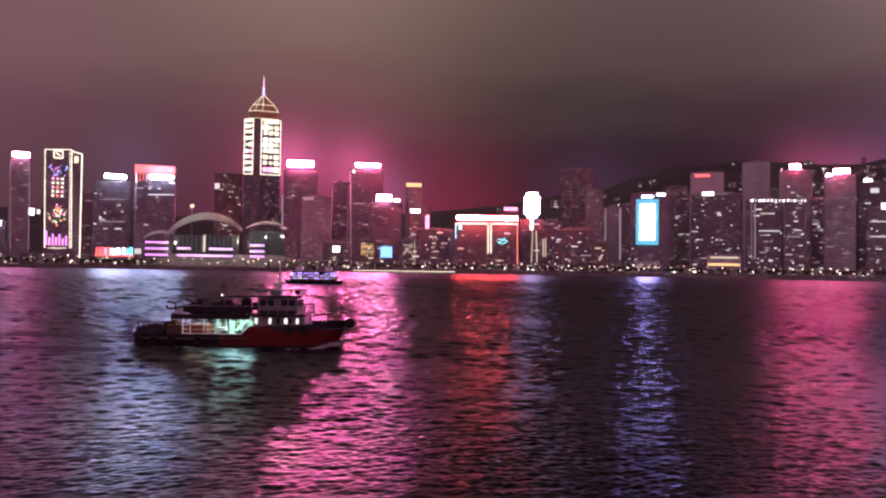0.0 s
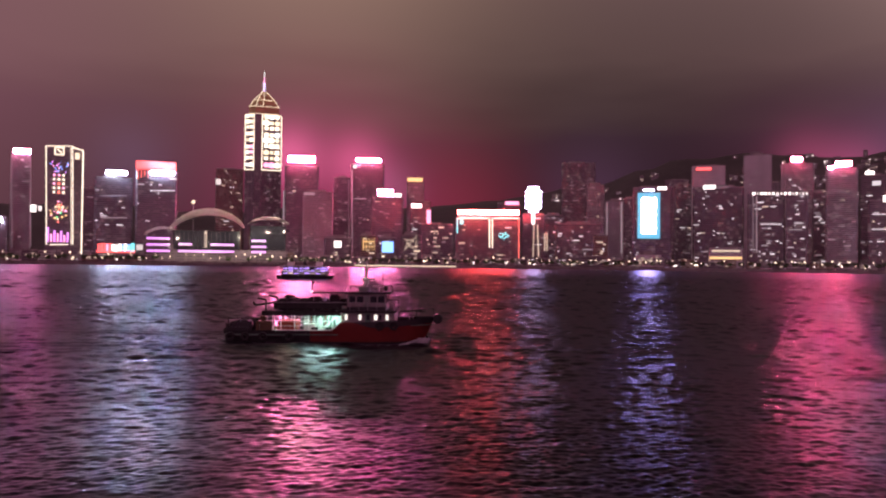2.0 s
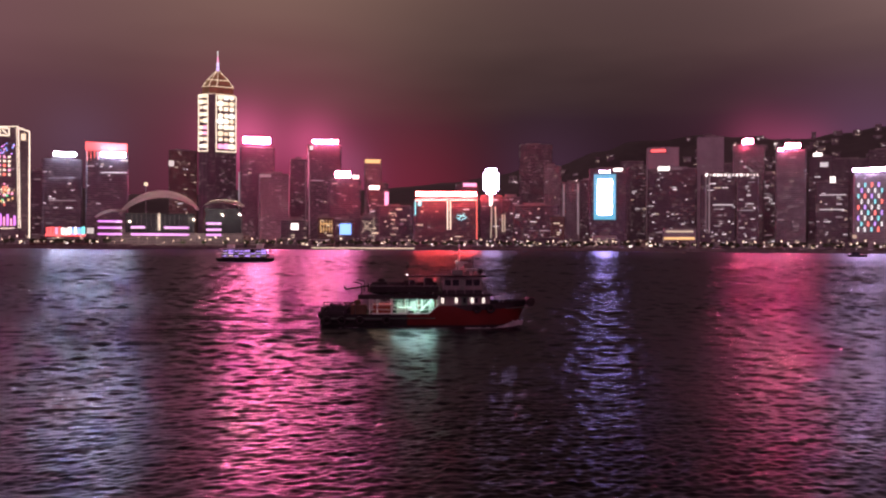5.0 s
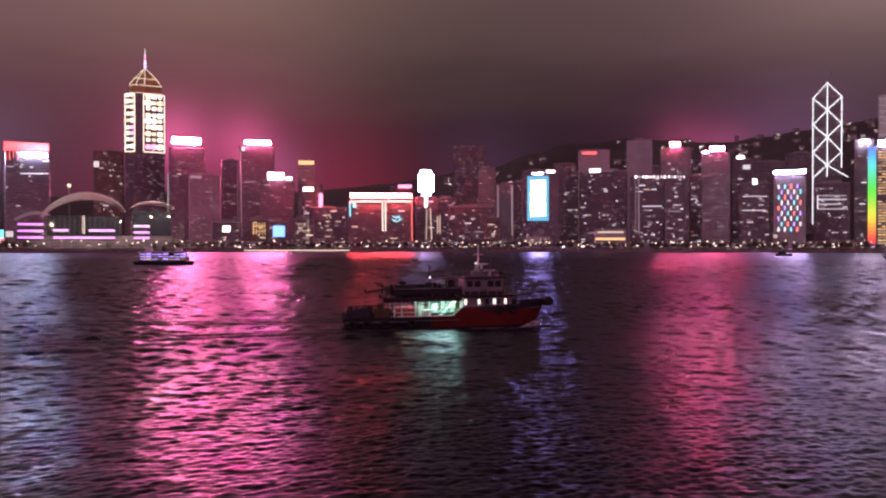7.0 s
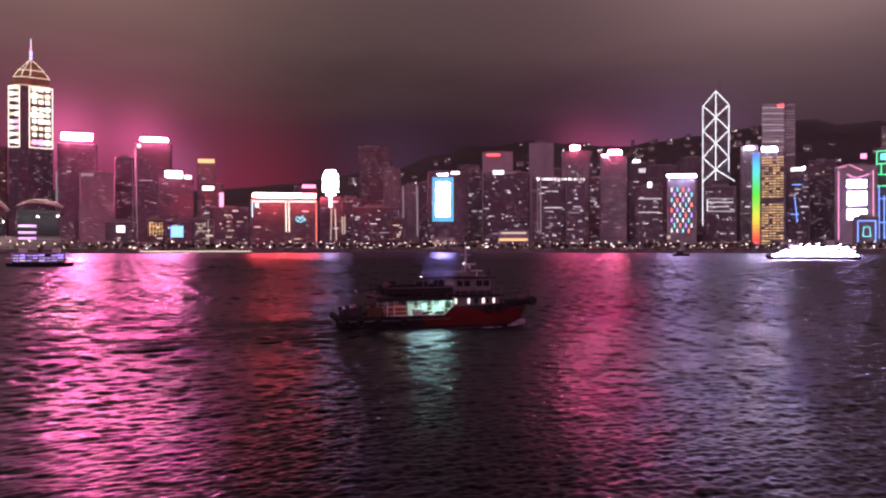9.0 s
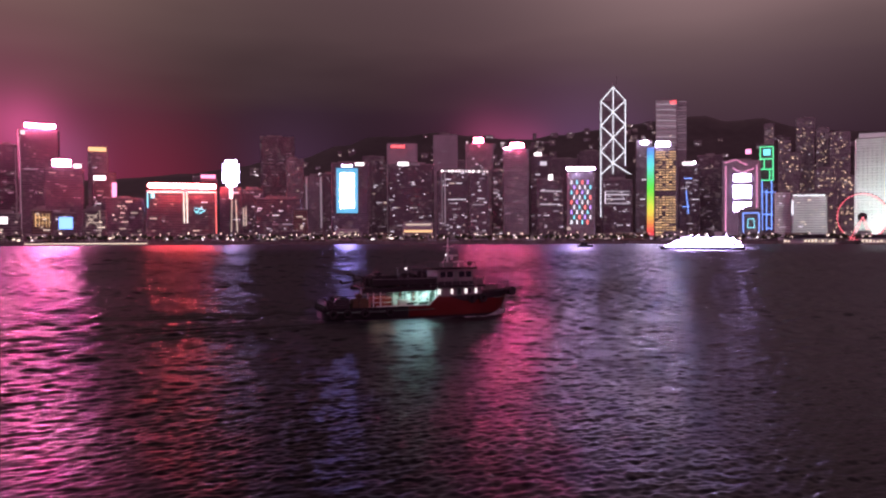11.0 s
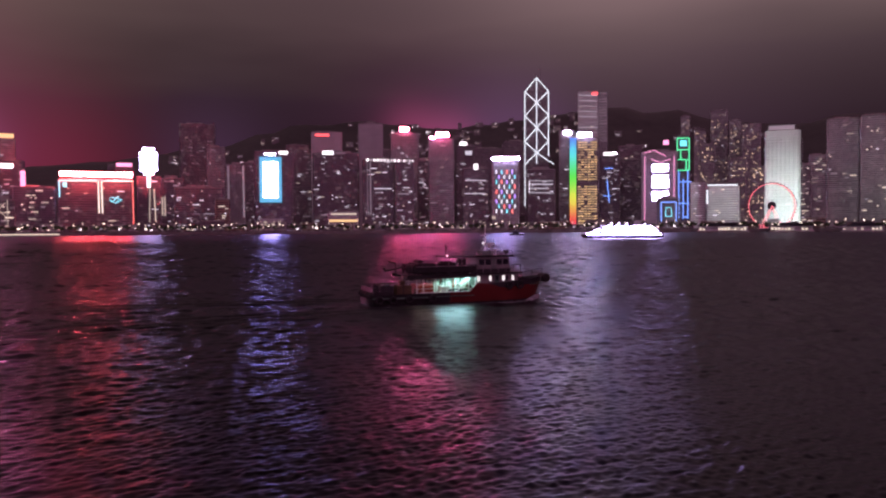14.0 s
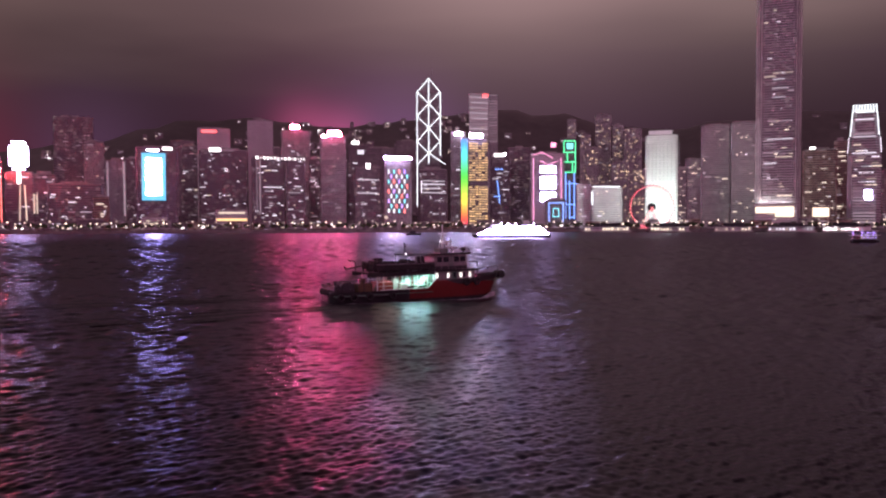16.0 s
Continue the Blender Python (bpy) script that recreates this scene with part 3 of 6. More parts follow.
t = tower("office_tower", "brown tower behind the convention hall", -437.9, 1590.8, 15.4, 54.2, 43, 189.5, "fbrown", 40, "w_warm", 39)
sign(t, -26.8, -16.9, 157.7, 169.1, "lampw", "sign", -1.4)

# behind and beside the tall spire tower
t = tower("office_tower", "dark office tower under a wide glowing pink sign", -274.1, 1495.1, 10.4, 63.6, 45, 186.7, "fdark", 26, "w_dim", 42)
sign(t, -26.3, 24.6, 193.2, 206.1, "s_pink", "sign", -1.4)
t = tower("office_tower", "mid-rise grey office block with lit floors", -231.8, 1431.4, 9.2, 55.0, 44, 130.9, "fgrey", 26, "w_dim", 44)
sign(t, -25.5, -5.2, 125.4, 130.6, "w_dim", "lit_floor", -1.4)
t = tower("office_tower", "narrow dark tower with lit edge", -196.2, 1487.1, 7.5, 31.9, 26, 164.1, "fdark", 16, "w_dim", 46)
neon(t, [((12.8, 160.1), (14.5, 33.5))], "w_dim", 0.8, -0.9, "neon_tube")
t = tower("office_tower", "dark office tower with framed pink rooftop sign", -146.9, 1472.7, 5.7, 63.4, 45, 188.6, "fdark", 14, "w_dim", 48)
sign(t, -20.8, 25.7, 193.0, 199.4, "s_pink", "sign", -1.4)
sign(t, -26.4, -20.1, 180.7, 187.0, "lampw", "sign", -1.4)
neon(t, [((-28.4, 177.4), (-26.3, 22.7))], "w_dim", 0.9, -0.9, "neon_tube")
neon(t, [((-22.4, 123.4), (-1.3, 123.8))], "w_cool", 0.8, -0.9, "neon_tube")
t = tower("office_tower", "dark office tower with violet white sign", -103.2, 1396.2, 4.2, 58.2, 45, 119.3, "fdark", 16, "w_dim", 53)
sign(t, -17.3, 10.8, 122.8, 134.9, "s_pinkb", "sign", -1.4)
sign(t, 13.9, 25.0, 121.7, 127.7, "lampw", "sign", -1.4)
t = tower("office_tower", "dark tower with an amber lit roof band", -59.2, 1548.9, 2.2, 33.5, 27, 164.3, "fgrey", 20, "w_dim", 56)
sign(t, -15.7, 14.4, 164.3, 172.1, "s_amber", "sign", -1.4)
t = tower("office_tower", "dark mid-rise with small white sign", -45.5, 1449.3, 1.8, 37.6, 30, 117.9, "fdark", 16, "w_cool", 58)
sign(t, -16.6, 2.1, 106.3, 113.6, "lampw", "sign", -1.4)
sign(t, 11.7, 19.0, 71.1, 102.5, "s_neonp", "sign", -1.4)
t = tower("office_tower", "low block with a small white light box", -161.2, 1189.1, 7.7, 41.6, 33, 41.4, "fdark", 10, "w_warm", 61)
sign(t, -6.3, 4.7, 27.7, 37.1, "lampw", "sign", -1.4)
t = tower("office_tower", "low block with an amber patterned screen", -114.1, 1174.5, 5.5, 23.6, 19, 45.8, "fbrown", 8, "w_warm", 63)
neon(t, [((-7.5, 41.5), (-7.3, 23.7)), ((-3.3, 41.5), (-3.1, 23.8)), ((0.9, 41.6), (1.1, 23.8)), ((5.1, 41.6), (5.3, 23.9)), ((8.5, 41.7), (8.7, 23.9)), ((-7.5, 36.4), (8.5, 36.6)), ((-7.4, 28.8), (8.6, 29.0))], "w_gold", 0.6, -0.9, "neon_tube")
t = tower("office_tower", "low block with a small blue screen", -85.4, 1176.9, 4.2, 27.0, 22, 42.8, "fdark", 8, "w_cool", 65)
sign(t, -8.4, 8.5, 20.8, 36.9, "s_blue", "sign", -1.4)
t = tower("office_tower", "low block with a lattice of lit lines", -50.0, 1178.9, 2.4, 30.5, 24, 46.7, "fdark", 8, "w_warm", 67)
neon(t, [((-11.0, 42.3), (4.5, 24.7)), ((4.3, 42.5), (-10.7, 24.5)), ((-8.4, 39.8), (1.8, 39.9)), ((6.8, 46.8), (7.1, 17.1)), ((-10.0, 29.6), (5.3, 29.8))], "w_warm", 0.5, -0.9, "neon_tube")
t = tower("office_tower", "dark block on the waterfront with lit rooms", -13.3, 1349.9, 0.6, 59.3, 45, 71.9, "fdark", 16, "w_warm", 69)

# gate-shaped block and lantern sign
t = tower("office_tower", "dark tower with a small pink rooftop sign", 127.9, 1494.5, -4.9, 33.2, 27, 116.8, "fdark", 8, "w_cool", 71)
sign(t, -13.5, 12.3, 116.8, 123.3, "s_neonp", "sign", -1.4)
t = tower("headquarters_block", "broad office block edged in neon under a red beam", 68.3, 1248.1, -3.1, 103.1, 40, 78.9, "fdark", 14, "w_warm", 73, plant=False)
sign(t, -47.6, 48.3, 83.5, 89.8, "s_red", "light_beam", -5.0, False)
neon(t, [((-48.8, 76.8), (0.6, 77.2)), ((8.7, 77.3), (49.8, 77.6))], "s_neony", 0.7, -0.9, "neon_tube")
neon(t, [((-48.8, 76.8), (-48.6, 53.4))], "s_neonc", 0.9, -0.9, "neon_tube")
neon(t, [((2.4, 77.2), (2.9, 30.5)), ((6.9, 77.2), (7.4, 30.5))], "s_neony", 0.8, -0.9, "neon_tube")
neon(t, [((48.9, 77.6), (49.5, 14.9))], "s_neonr", 0.55, -0.9, "neon_tube")
neon(t, [((17.9, 54.0), (31.3, 51.4)), ((20.6, 46.8), (29.5, 55.9)), ((24.2, 45.1), (34.0, 50.6)), ((17.0, 50.4), (22.4, 46.0))], "s_neonc", 0.7, -0.9, "neon_tube")
sign(t, -44.3, -38.9, 67.8, 75.0, "s_neonc", "sign", -1.4)
t = tower("office_tower", "slim tower carrying a white lantern-shaped sign", 145.5, 1291.8, -6.4, 36.9, 30, 87.8, "fdark", 6, "w_cool", 81)
sign(t, -12.8, 12.1, 96.7, 125.5, "s_screen", "lantern", -1.4)
sign(t, -9.2, 8.4, 127.4, 132.1, "s_screen", "lantern", -1.2)
sign(t, -7.9, 7.8, 91.1, 93.9, "s_screen", "lantern", -1.2)
sign(t, -2.8, 1.9, 71.1, 89.7, "lampw", "lantern_stem", -1.3, False)
# glowing bars stand in for the warm uplighting on the pillar
neon(t, [((1.1, 69.2), (-0.2, 17.2)), ((6.7, 69.3), (9.0, 17.3))], "w_warm", 0.9, -0.9, "neon_tube")
neon(t, [((18.8, 56.4), (19.0, 27.6)), ((22.4, 56.4), (22.7, 27.6))], "w_warm", 1.2, -0.9, "neon_tube")

# middle towers
t = tower("office_tower", "dark tower with scattered lit rooms", 194.9, 1406.6, -7.9, 36.1, 29, 92.1, "fdark", 20, "w_cool", 89)
t = tower("office_tower", "tall dark tower with many small lit rooms", 317.6, 1873.3, -9.6, 79.8, 45, 245.6, "fdark", 46, "w_dim", 90)
t = tower("office_tower", "grey residential tower with dim lit rooms", 338.4, 1767.9, -10.8, 40.0, 32, 184.4, "fgrey", 28, "w_dim", 91)
t = tower("office_tower", "dark waterfront block with lit rooms", 218.5, 1281.5, -9.7, 75.4, 45, 71.4, "fdark", 30, "w_cool", 92)
t = tower("office_tower", "dark narrow office tower", 387.4, 1655.3, -13.2, 34.8, 28, 144.2, "fdark", 16, "w_dim", 93)
t = tower("office_tower", "low brown waterfront block", 243.3, 1226.1, -11.2, 22.5, 18, 51.6, "fbrown", 10, "w_warm", 94)
t = tower("office_tower", "grey tower edged with two pale light strips", 315.8, 1466.4, -12.2, 35.0, 28, 123.3, "fgrey", 4, "w_dim", 95)
neon(t, [((-13.4, 121.3), (-12.6, 26.1)), ((13.4, 121.2), (14.2, 26.4))], "w_dim", 1.6, -0.9, "neon_tube")
t = tower("office_tower", "dark hotel tower with a huge lit screen", 356.9, 1353.8, -14.8, 66.8, 45, 139.7, "fdark", 8, "w_cool", 97)
sign(t, -24.3, 13.4, 51.5, 130.5, "s_cyan", "screen", -1.6)
sign(t, -17.3, 6.4, 60.5, 121.5, "s_screen_b", "screen_picture", -2.3, False)
sign(t, -14.9, 3.1, 133.5, 136.4, "s_screen", "screen", -1.6)
sign(t, 9.1, 24.1, 135.6, 140.5, "lampw", "sign", -1.4)
t = tower("office_tower", "low warm lit entrance block", 284.0, 1093.7, -14.6, 33.4, 15, 20.3, "fpale", 12, "w_warm", 101)
t = tower("office_tower", "pale grey tower with a red sign", 508.2, 1517.1, -18.5, 62.1, 45, 198.2, "fpale", 10, "w_dim", 102)
sign(t, -22.6, 5.4, 189.7, 195.1, "s_redsoft", "sign", -1.4)
t = tower("office_tower", "dark broad office block with scattered lights", 476.0, 1369.6, -19.2, 84.6, 45, 142.5, "fdark", 46, "w_cool", 104)
sign(t, -24.4, -4.7, 139.9, 146.8, "lampw", "sign", -1.4)
sign(t, -3.8, 17.5, 140.5, 145.4, "w_dim", "sign", -1.4)
t = tower("office_tower", "narrow dark tower with lit rooms", 479.3, 1578.8, -16.9, 34.8, 28, 167.7, "fdark", 26, "w_dim", 107)
t = tower("pavilion", "low stone pavilion with glowing bands for its floodlight", 377.0, 1054.6, -19.7, 43.5, 25, 30.2, "fpale", 0, "w_warm", 108, plant=False)
# bands that glow themselves in place of the warm light on the walls
sign(t, -17.4, 18.2, 25.7, 28.0, "w_warm", "lit_band", -0.6, False)
sign(t, -20.2, 20.4, 15.9, 18.9, "s_amber", "lit_band", -0.6, False)
t = tower("office_tower", "pale ribbed slab tower", 646.4, 1626.2, -21.7, 54.3, 43, 235.1, "fpale", 4, "w_dim", 111)
t = tower("office_tower", "dark office block with a row of roof lights", 537.3, 1314.4, -22.2, 58.5, 45, 128.7, "fdark", 36, "w_cool", 112)
neon(t, [((-8.7, 76.7), (23.5, 76.5))], "w_cool", 0.9, -0.9, "neon_tube")
neon(t, [((-20.4, 124.4), (-19.9, 29.3)), ((-15.1, 124.3), (-14.6, 29.3))], "w_dim", 1.4, -0.9, "neon_tube")
sign(t, -21.3, -17.8, 126.2, 130.1, "lampw", "roof_lamp", -0.8, False)
sign(t, -15.1, -11.6, 126.1, 129.9, "lampw", "roof_lamp", -0.8, False)
sign(t, -9.0, -5.4, 126.0, 129.8, "lampw", "roof_lamp", -0.8, False)
sign(t, -2.8, 0.7, 125.9, 129.6, "lampw", "roof_lamp", -0.8, False)
sign(t, 3.3, 6.8, 125.7, 129.5, "lampw", "roof_lamp", -0.8, False)
sign(t, 9.4, 12.9, 125.6, 129.4, "lampw", "roof_lamp", -0.8, False)
sign(t, 15.5, 18.9, 125.5, 129.2, "lampw", "roof_lamp", -0.8, False)
sign(t, 21.5, 25.0, 125.3, 129.1, "lampw", "roof_lamp", -0.8, False)
sign(t, 27.5, 31.0, 125.2, 129.0, "lampw", "roof_lamp", -0.8, False)
t = tower("office_tower", "dark office block with roof lamps", 572.4, 1277.6, -24.1, 31.8, 25, 125.9, "fdark", 24, "w_cool", 124)
sign(t, -12.5, -9.6, 123.4, 127.1, "lampw", "roof_lamp", -0.8, False)
sign(t, -7.5, -4.5, 123.3, 127.0, "lampw", "roof_lamp", -0.8, False)
sign(t, -2.4, 0.5, 123.2, 126.9, "lampw", "roof_lamp", -0.8, False)
sign(t, 2.6, 5.5, 123.1, 126.7, "lampw", "roof_lamp", -0.8, False)
sign(t, 7.6, 10.5, 123.0, 126.6, "lampw", "roof_lamp", -0.8, False)
sign(t, 12.6, 15.5, 122.8, 126.5, "lampw", "roof_lamp", -0.8, False)
neon(t, [((-12.3, 66.2), (7.8, 66.1))], "w_cool", 1.0, -0.9, "neon_tube")
t = tower("office_tower", "dark tower under a rose red sign", 638.4, 1423.4, -24.2, 56.0, 45, 192.5, "fgrey", 16, "w_dim", 132)
sign(t, -11.1, 7.6, 195.8, 204.7, "s_rose", "sign", -1.4)
t = tower("office_tower", "pinkish tower under a bright rose sign", 653.2, 1294.6, -26.8, 48.1, 39, 169.3, "fgrey", 16, "w_dim", 134)
sign(t, -9.8, 15.0, 172.2, 181.1, "s_rose", "sign", -1.4)
sign(t, -19.9, -11.5, 169.1, 172.8, "s_pinkb", "sign", -1.4)
t = tower("office_tower", "narrow tower between taller neighbours", 667.1, 1399.1, -25.5, 23.6, 19, 137.4, "fdark", 24, "w_cool", 137)

# around the braced glass tower
t = tower("office_tower", "dark tower with a bluish lit sign", 789.1, 1449.1, -28.6, 41.3, 33, 175.2, "fdark", 16, "w_cool", 139)
sign(t, -1.3, 12.6, 156.8, 165.5, "w_cool", "sign", -1.4)
sign(t, -12.8, 1.7, 177.7, 183.4, "lampw", "sign", -1.4)
t = tower("office_tower", "dark block with rows of lit floors", 709.3, 1264.7, -29.3, 50.7, 41, 114.4, "fdark", 26, "w_cool", 142)
neon(t, [((-19.4, 92.5), (19.6, 92.0)), ((-19.4, 68.3), (17.7, 67.9))], "w_cool", 0.8, -0.9, "neon_tube")
sign(t, -3.8, 4.0, 112.4, 122.5, "lampw", "sign", -1.4)
led_tower = tower("led_tower", "grey tower with a wall of coloured light tiles", 746.3, 1219.8, -31.5, 48.9, 39, 123.7, "fgrey", 0, "w_dim", 145)
sign(led_tower, -25.0, 24.0, 128.1, 133.0, "s_violet", "sign", -1.4)
sign(led_tower, -25.3, -18.6, 20.3, 26.6, "w_warm", "floodlight", -1.4)
t = tower("annex_block", "dark low office block with bright lit floors", 838.5, 1243.8, -34.0, 55.6, 44, 114.3, "fdark", 30, "w_cool", 148)
neon(t, [((-22.0, 93.4), (22.2, 92.5)), ((-21.9, 87.3), (22.2, 86.4)), ((-20.0, 79.0), (14.6, 78.5)), ((-21.9, 70.9), (24.1, 70.2)), ((-22.0, 93.4), (-21.9, 70.9))], "w_cool", 1.1, -0.9, "neon_tube")
t = tower("office_tower", "grey tower behind with white sign", 1053.7, 1459.3, -35.8, 35.9, 29, 221.6, "fgrey", 20, "w_cool", 150)
sign(t, -7.2, 8.5, 213.8, 219.8, "s_lilac", "sign", -1.4)
rainbow = tower("golden_tower", "office tower with golden floors and a rainbow edge", 904.5, 1196.6, -37.1, 52.4, 42, 172.8, "fdark", 0, "w_gold", 152, plant=False)
sign(rainbow, -11.8, 13.0, 174.3, 182.3, "s_lilac", "sign", -1.4)
spire = tower("glass_tower", "tall pale glass tower with banded lit floors", 1067.2, 1399.5, -37.3, 44.1, 48, 301.0, "fpale", 10, "w_dim", 154)
neon(spire, [((-20.9, 300.1), (21.0, 297.2))], "w_dim", 0.8, -0.9, "neon_tube")
neon(spire, [((-20.9, 294.2), (21.0, 291.4))], "w_mid", 0.8, -0.9, "neon_tube")
neon(spire, [((-20.9, 288.4), (21.0, 285.6))], "w_dim", 0.8, -0.9, "neon_tube")
neon(spire, [((-20.9, 282.5), (21.0, 279.8))], "w_mid", 0.8, -0.9, "neon_tube")
neon(spire, [((-20.9, 276.7), (21.0, 274.0))], "w_dim", 0.8, -0.9, "neon_tube")
neon(spire, [((-20.9, 270.8), (21.0, 268.2))], "w_mid", 0.8, -0.9, "neon_tube")
neon(spire, [((-20.9, 265.0), (21.0, 262.4))], "w_dim", 0.8, -0.9, "neon_tube")
neon(spire, [((-20.9, 259.1), (21.1, 256.6))], "w_mid", 0.8, -0.9, "neon_tube")
neon(spire, [((-20.9, 253.3), (21.1, 250.8))], "w_dim", 0.8, -0.9, "neon_tube")
neon(spire, [((-20.8, 247.4), (21.1, 245.0))], "w_mid", 0.8, -0.9, "neon_tube")
neon(spire, [((-20.8, 241.5), (21.1, 239.2))], "w_dim", 0.8, -0.9, "neon_tube")
neon(spire, [((-20.8, 235.7), (21.1, 233.4))], "w_mid", 0.8, -0.9, "neon_tube")
neon(spire, [((-20.8, 229.8), (21.1, 227.6))], "w_dim", 0.8, -0.9, "neon_tube")
neon(spire, [((-20.8, 224.0), (21.1, 221.8))], "w_mid", 0.8, -0.9, "neon_tube")
neon(spire, [((-20.8, 218.1), (21.1, 216.0))], "w_dim", 0.8, -0.9, "neon_tube")
neon(spire, [((-20.8, 212.3), (21.2, 210.2))], "w_mid", 0.8, -0.9, "neon_tube")
sign(spire, 8.2, 21.0, 293.0, 300.0, "s_redsoft", "sign", -1.4)
t = tower("office_tower", "dark tower with a white rooftop sign", 1005.0, 1245.0, -38.9, 38.2, 31, 147.8, "fdark", 16, "w_cool", 172)
sign(t, -12.8, 10.1, 150.5, 153.6, "s_lilac", "sign", -1.4)
t = tower("office_tower", "dark block with dim rooms", 1066.3, 1259.1, -40.3, 50.1, 40, 142.0, "fdark", 22, "w_dim", 174)

# west end of the skyline
t = tower("office_tower", "dark office tower with blue lit rooms", 1004.0, 1245.8, -38.9, 38.8, 31, 144.5, "fdark", 10, "w_cool", 176)
sign(t, -12.5, 9.1, 146.8, 153.6, "lampw", "sign", -1.4)
neon(t, [((-10.3, 121.7), (5.7, 121.6)), ((-12.6, 66.9), (1.2, 66.8)), ((-5.7, 98.9), (-1.1, 53.1))], "s_neonb", 0.8, -0.9, "neon_tube")
t = tower("office_tower", "dark narrow office block", 1130.8, 1335.6, -40.3, 52.2, 42, 179.1, "fdark", 30, "w_warm", 179)
t = tower("bank_tower", "rosy flood-lit bank tower with three bright screens", 1042.3, 1147.2, -42.3, 66.6, 40, 148.0, "fpale", 0, "w_dim", 180)
sign(t, -13.0, 16.5, 110.2, 123.3, "s_screen", "screen", -1.4)
sign(t, -12.9, 16.6, 79.3, 102.5, "s_screen", "screen", -1.4)
sign(t, -12.9, 16.6, 55.1, 71.6, "s_screen", "screen", -1.4)
# glowing tubes stand in for the pink light on the tower's structure
neon(t, [((-28.9, 145.2), (-9.2, 150.4)), ((-9.2, 150.4), (10.5, 139.2)), ((-14.6, 134.0), (1.8, 126.1)), ((1.8, 126.1), (21.4, 133.5)), ((-26.7, 139.6), (-26.5, 18.3)), ((26.8, 138.9), (27.1, 18.1))], "s_neonp", 0.5, -0.9, "neon_tube")
sign(t, 7.1, 16.9, 160.0, 168.7, "s_neonp", "roof_lamp", -1.4)
t = tower("screen_block", "low block with a blue framed screen wall", 849.8, 916.7, -42.8, 32.6, 20, 49.4, "fdark", 0, "w_cool", 186)
neon(t, [((-9.6, 43.6), (12.3, 43.6)), ((-9.6, 43.6), (-9.6, 14.3)), ((12.3, 43.6), (12.3, 14.3))], "s_neonb", 0.7, -0.9, "neon_tube")
neon(t, [((-2.5, 35.0), (5.0, 35.0)), ((-2.5, 35.0), (-3.6, 22.0)), ((5.0, 35.0), (6.1, 22.0)), ((-3.6, 22.0), (6.1, 22.0))], "s_neonc", 0.5, -0.9, "neon_tube")
t = tower("neon_tower", "slim stepped tower drawn in green and blue neon", 1108.8, 1153.5, -43.9, 25.7, 25, 181.2, "fdark", 0, "w_cool", 188)
neon(t, [((-11.7, 176.9), (10.6, 176.5)), ((-11.7, 176.9), (-11.6, 114.7)), ((10.6, 176.5), (10.8, 114.4)), ((-11.7, 154.3), (10.7, 153.9)), ((-11.6, 135.1), (10.8, 134.8)), ((-11.6, 114.7), (10.8, 114.4)), ((-4.9, 154.2), (-4.9, 135.0)), ((5.2, 134.8), (5.2, 114.5))], "s_neong", 0.9, -0.9, "neon_tube")
neon(t, [((-8.2, 113.5), (-7.9, 20.6)), ((8.6, 113.3), (8.9, 20.6)), ((-0.3, 97.6), (-0.1, 20.6)), ((-8.1, 92.0), (15.4, 91.8)), ((-8.0, 50.1), (11.0, 50.0)), ((-0.1, 24.0), (7.7, 24.0))], "s_neonb", 0.9, -0.9, "neon_tube")
sign(t, -6.1, 6.2, 160.9, 172.2, "s_neonc", "lamp_cluster", -1.4)
t = tower("low_block", "pale low waterfront block", 916.9, 921.6, -44.9, 23.5, 19, 75.4, "fpale", 8, "w_cool", 192)
t = tower("low_block", "pale waterfront block with lit roof edge", 928.1, 881.5, -46.5, 47.6, 38, 68.6, "fpale", 12, "w_warm", 193)
neon(t, [((-22.0, 69.8), (20.3, 69.3))], "s_neonw", 0.8, -0.9, "neon_tube")
neon(t, [((-22.9, 61.7), (-22.8, 40.9))], "s_neonw", 1.0, -0.9, "neon_tube")

# residential towers on the slope
t = tower("residential_tower", "slope-side residential tower with warm lit flats", 1563.0, 1618.5, -44.0, 25.1, 20, 304.5, "fgrey", 22, "w_flat", 197, group="towers on the slope")
t = tower("residential_tower", "slope-side residential tower with warm lit flats", 1554.6, 1556.7, -45.0, 30.5, 24, 253.8, "fgrey", 22, "w_flat", 198, group="towers on the slope")
t = tower("residential_tower", "slope-side residential tower with warm lit flats", 1660.1, 1591.9, -46.2, 45.9, 37, 321.5, "fgrey", 36, "w_flat", 199, group="towers on the slope")
t = tower("residential_tower", "slope-side residential tower with warm lit flats", 1652.1, 1527.4, -47.2, 30.7, 25, 285.3, "fgrey", 40, "w_flat", 200, group="towers on the slope")
t = tower("residential_tower", "slope-side residential tower with warm lit flats", 1641.5, 1464.7, -48.3, 47.7, 38, 268.9, "fgrey", 46, "w_flat", 201, group="towers on the slope")
t = tower("residential_tower", "slope-side residential tower with warm lit flats", 1425.1, 1403.3, -45.4, 33.2, 27, 200.4, "fgrey", 24, "w_flat", 202, group="towers on the slope")
t = tower("residential_tower", "slope-side residential tower with warm lit flats", 1324.4, 1219.0, -47.4, 36.9, 29, 147.4, "fgrey", 24, "w_flat", 203, group="towers on the slope")
t = tower("residential_tower", "slope-side residential tower with warm lit flats", 1276.4, 1122.8, -48.7, 27.6, 22, 124.8, "fgrey", 18, "w_flat", 204, group="towers on the slope")
t = tower("residential_tower", "dark distant residential tower with few lights", 1102.0, 1904.1, -30.1, 94.0, 45, 223.7, "fdark", 16, "w_dim", 205, group="towers on the slope")
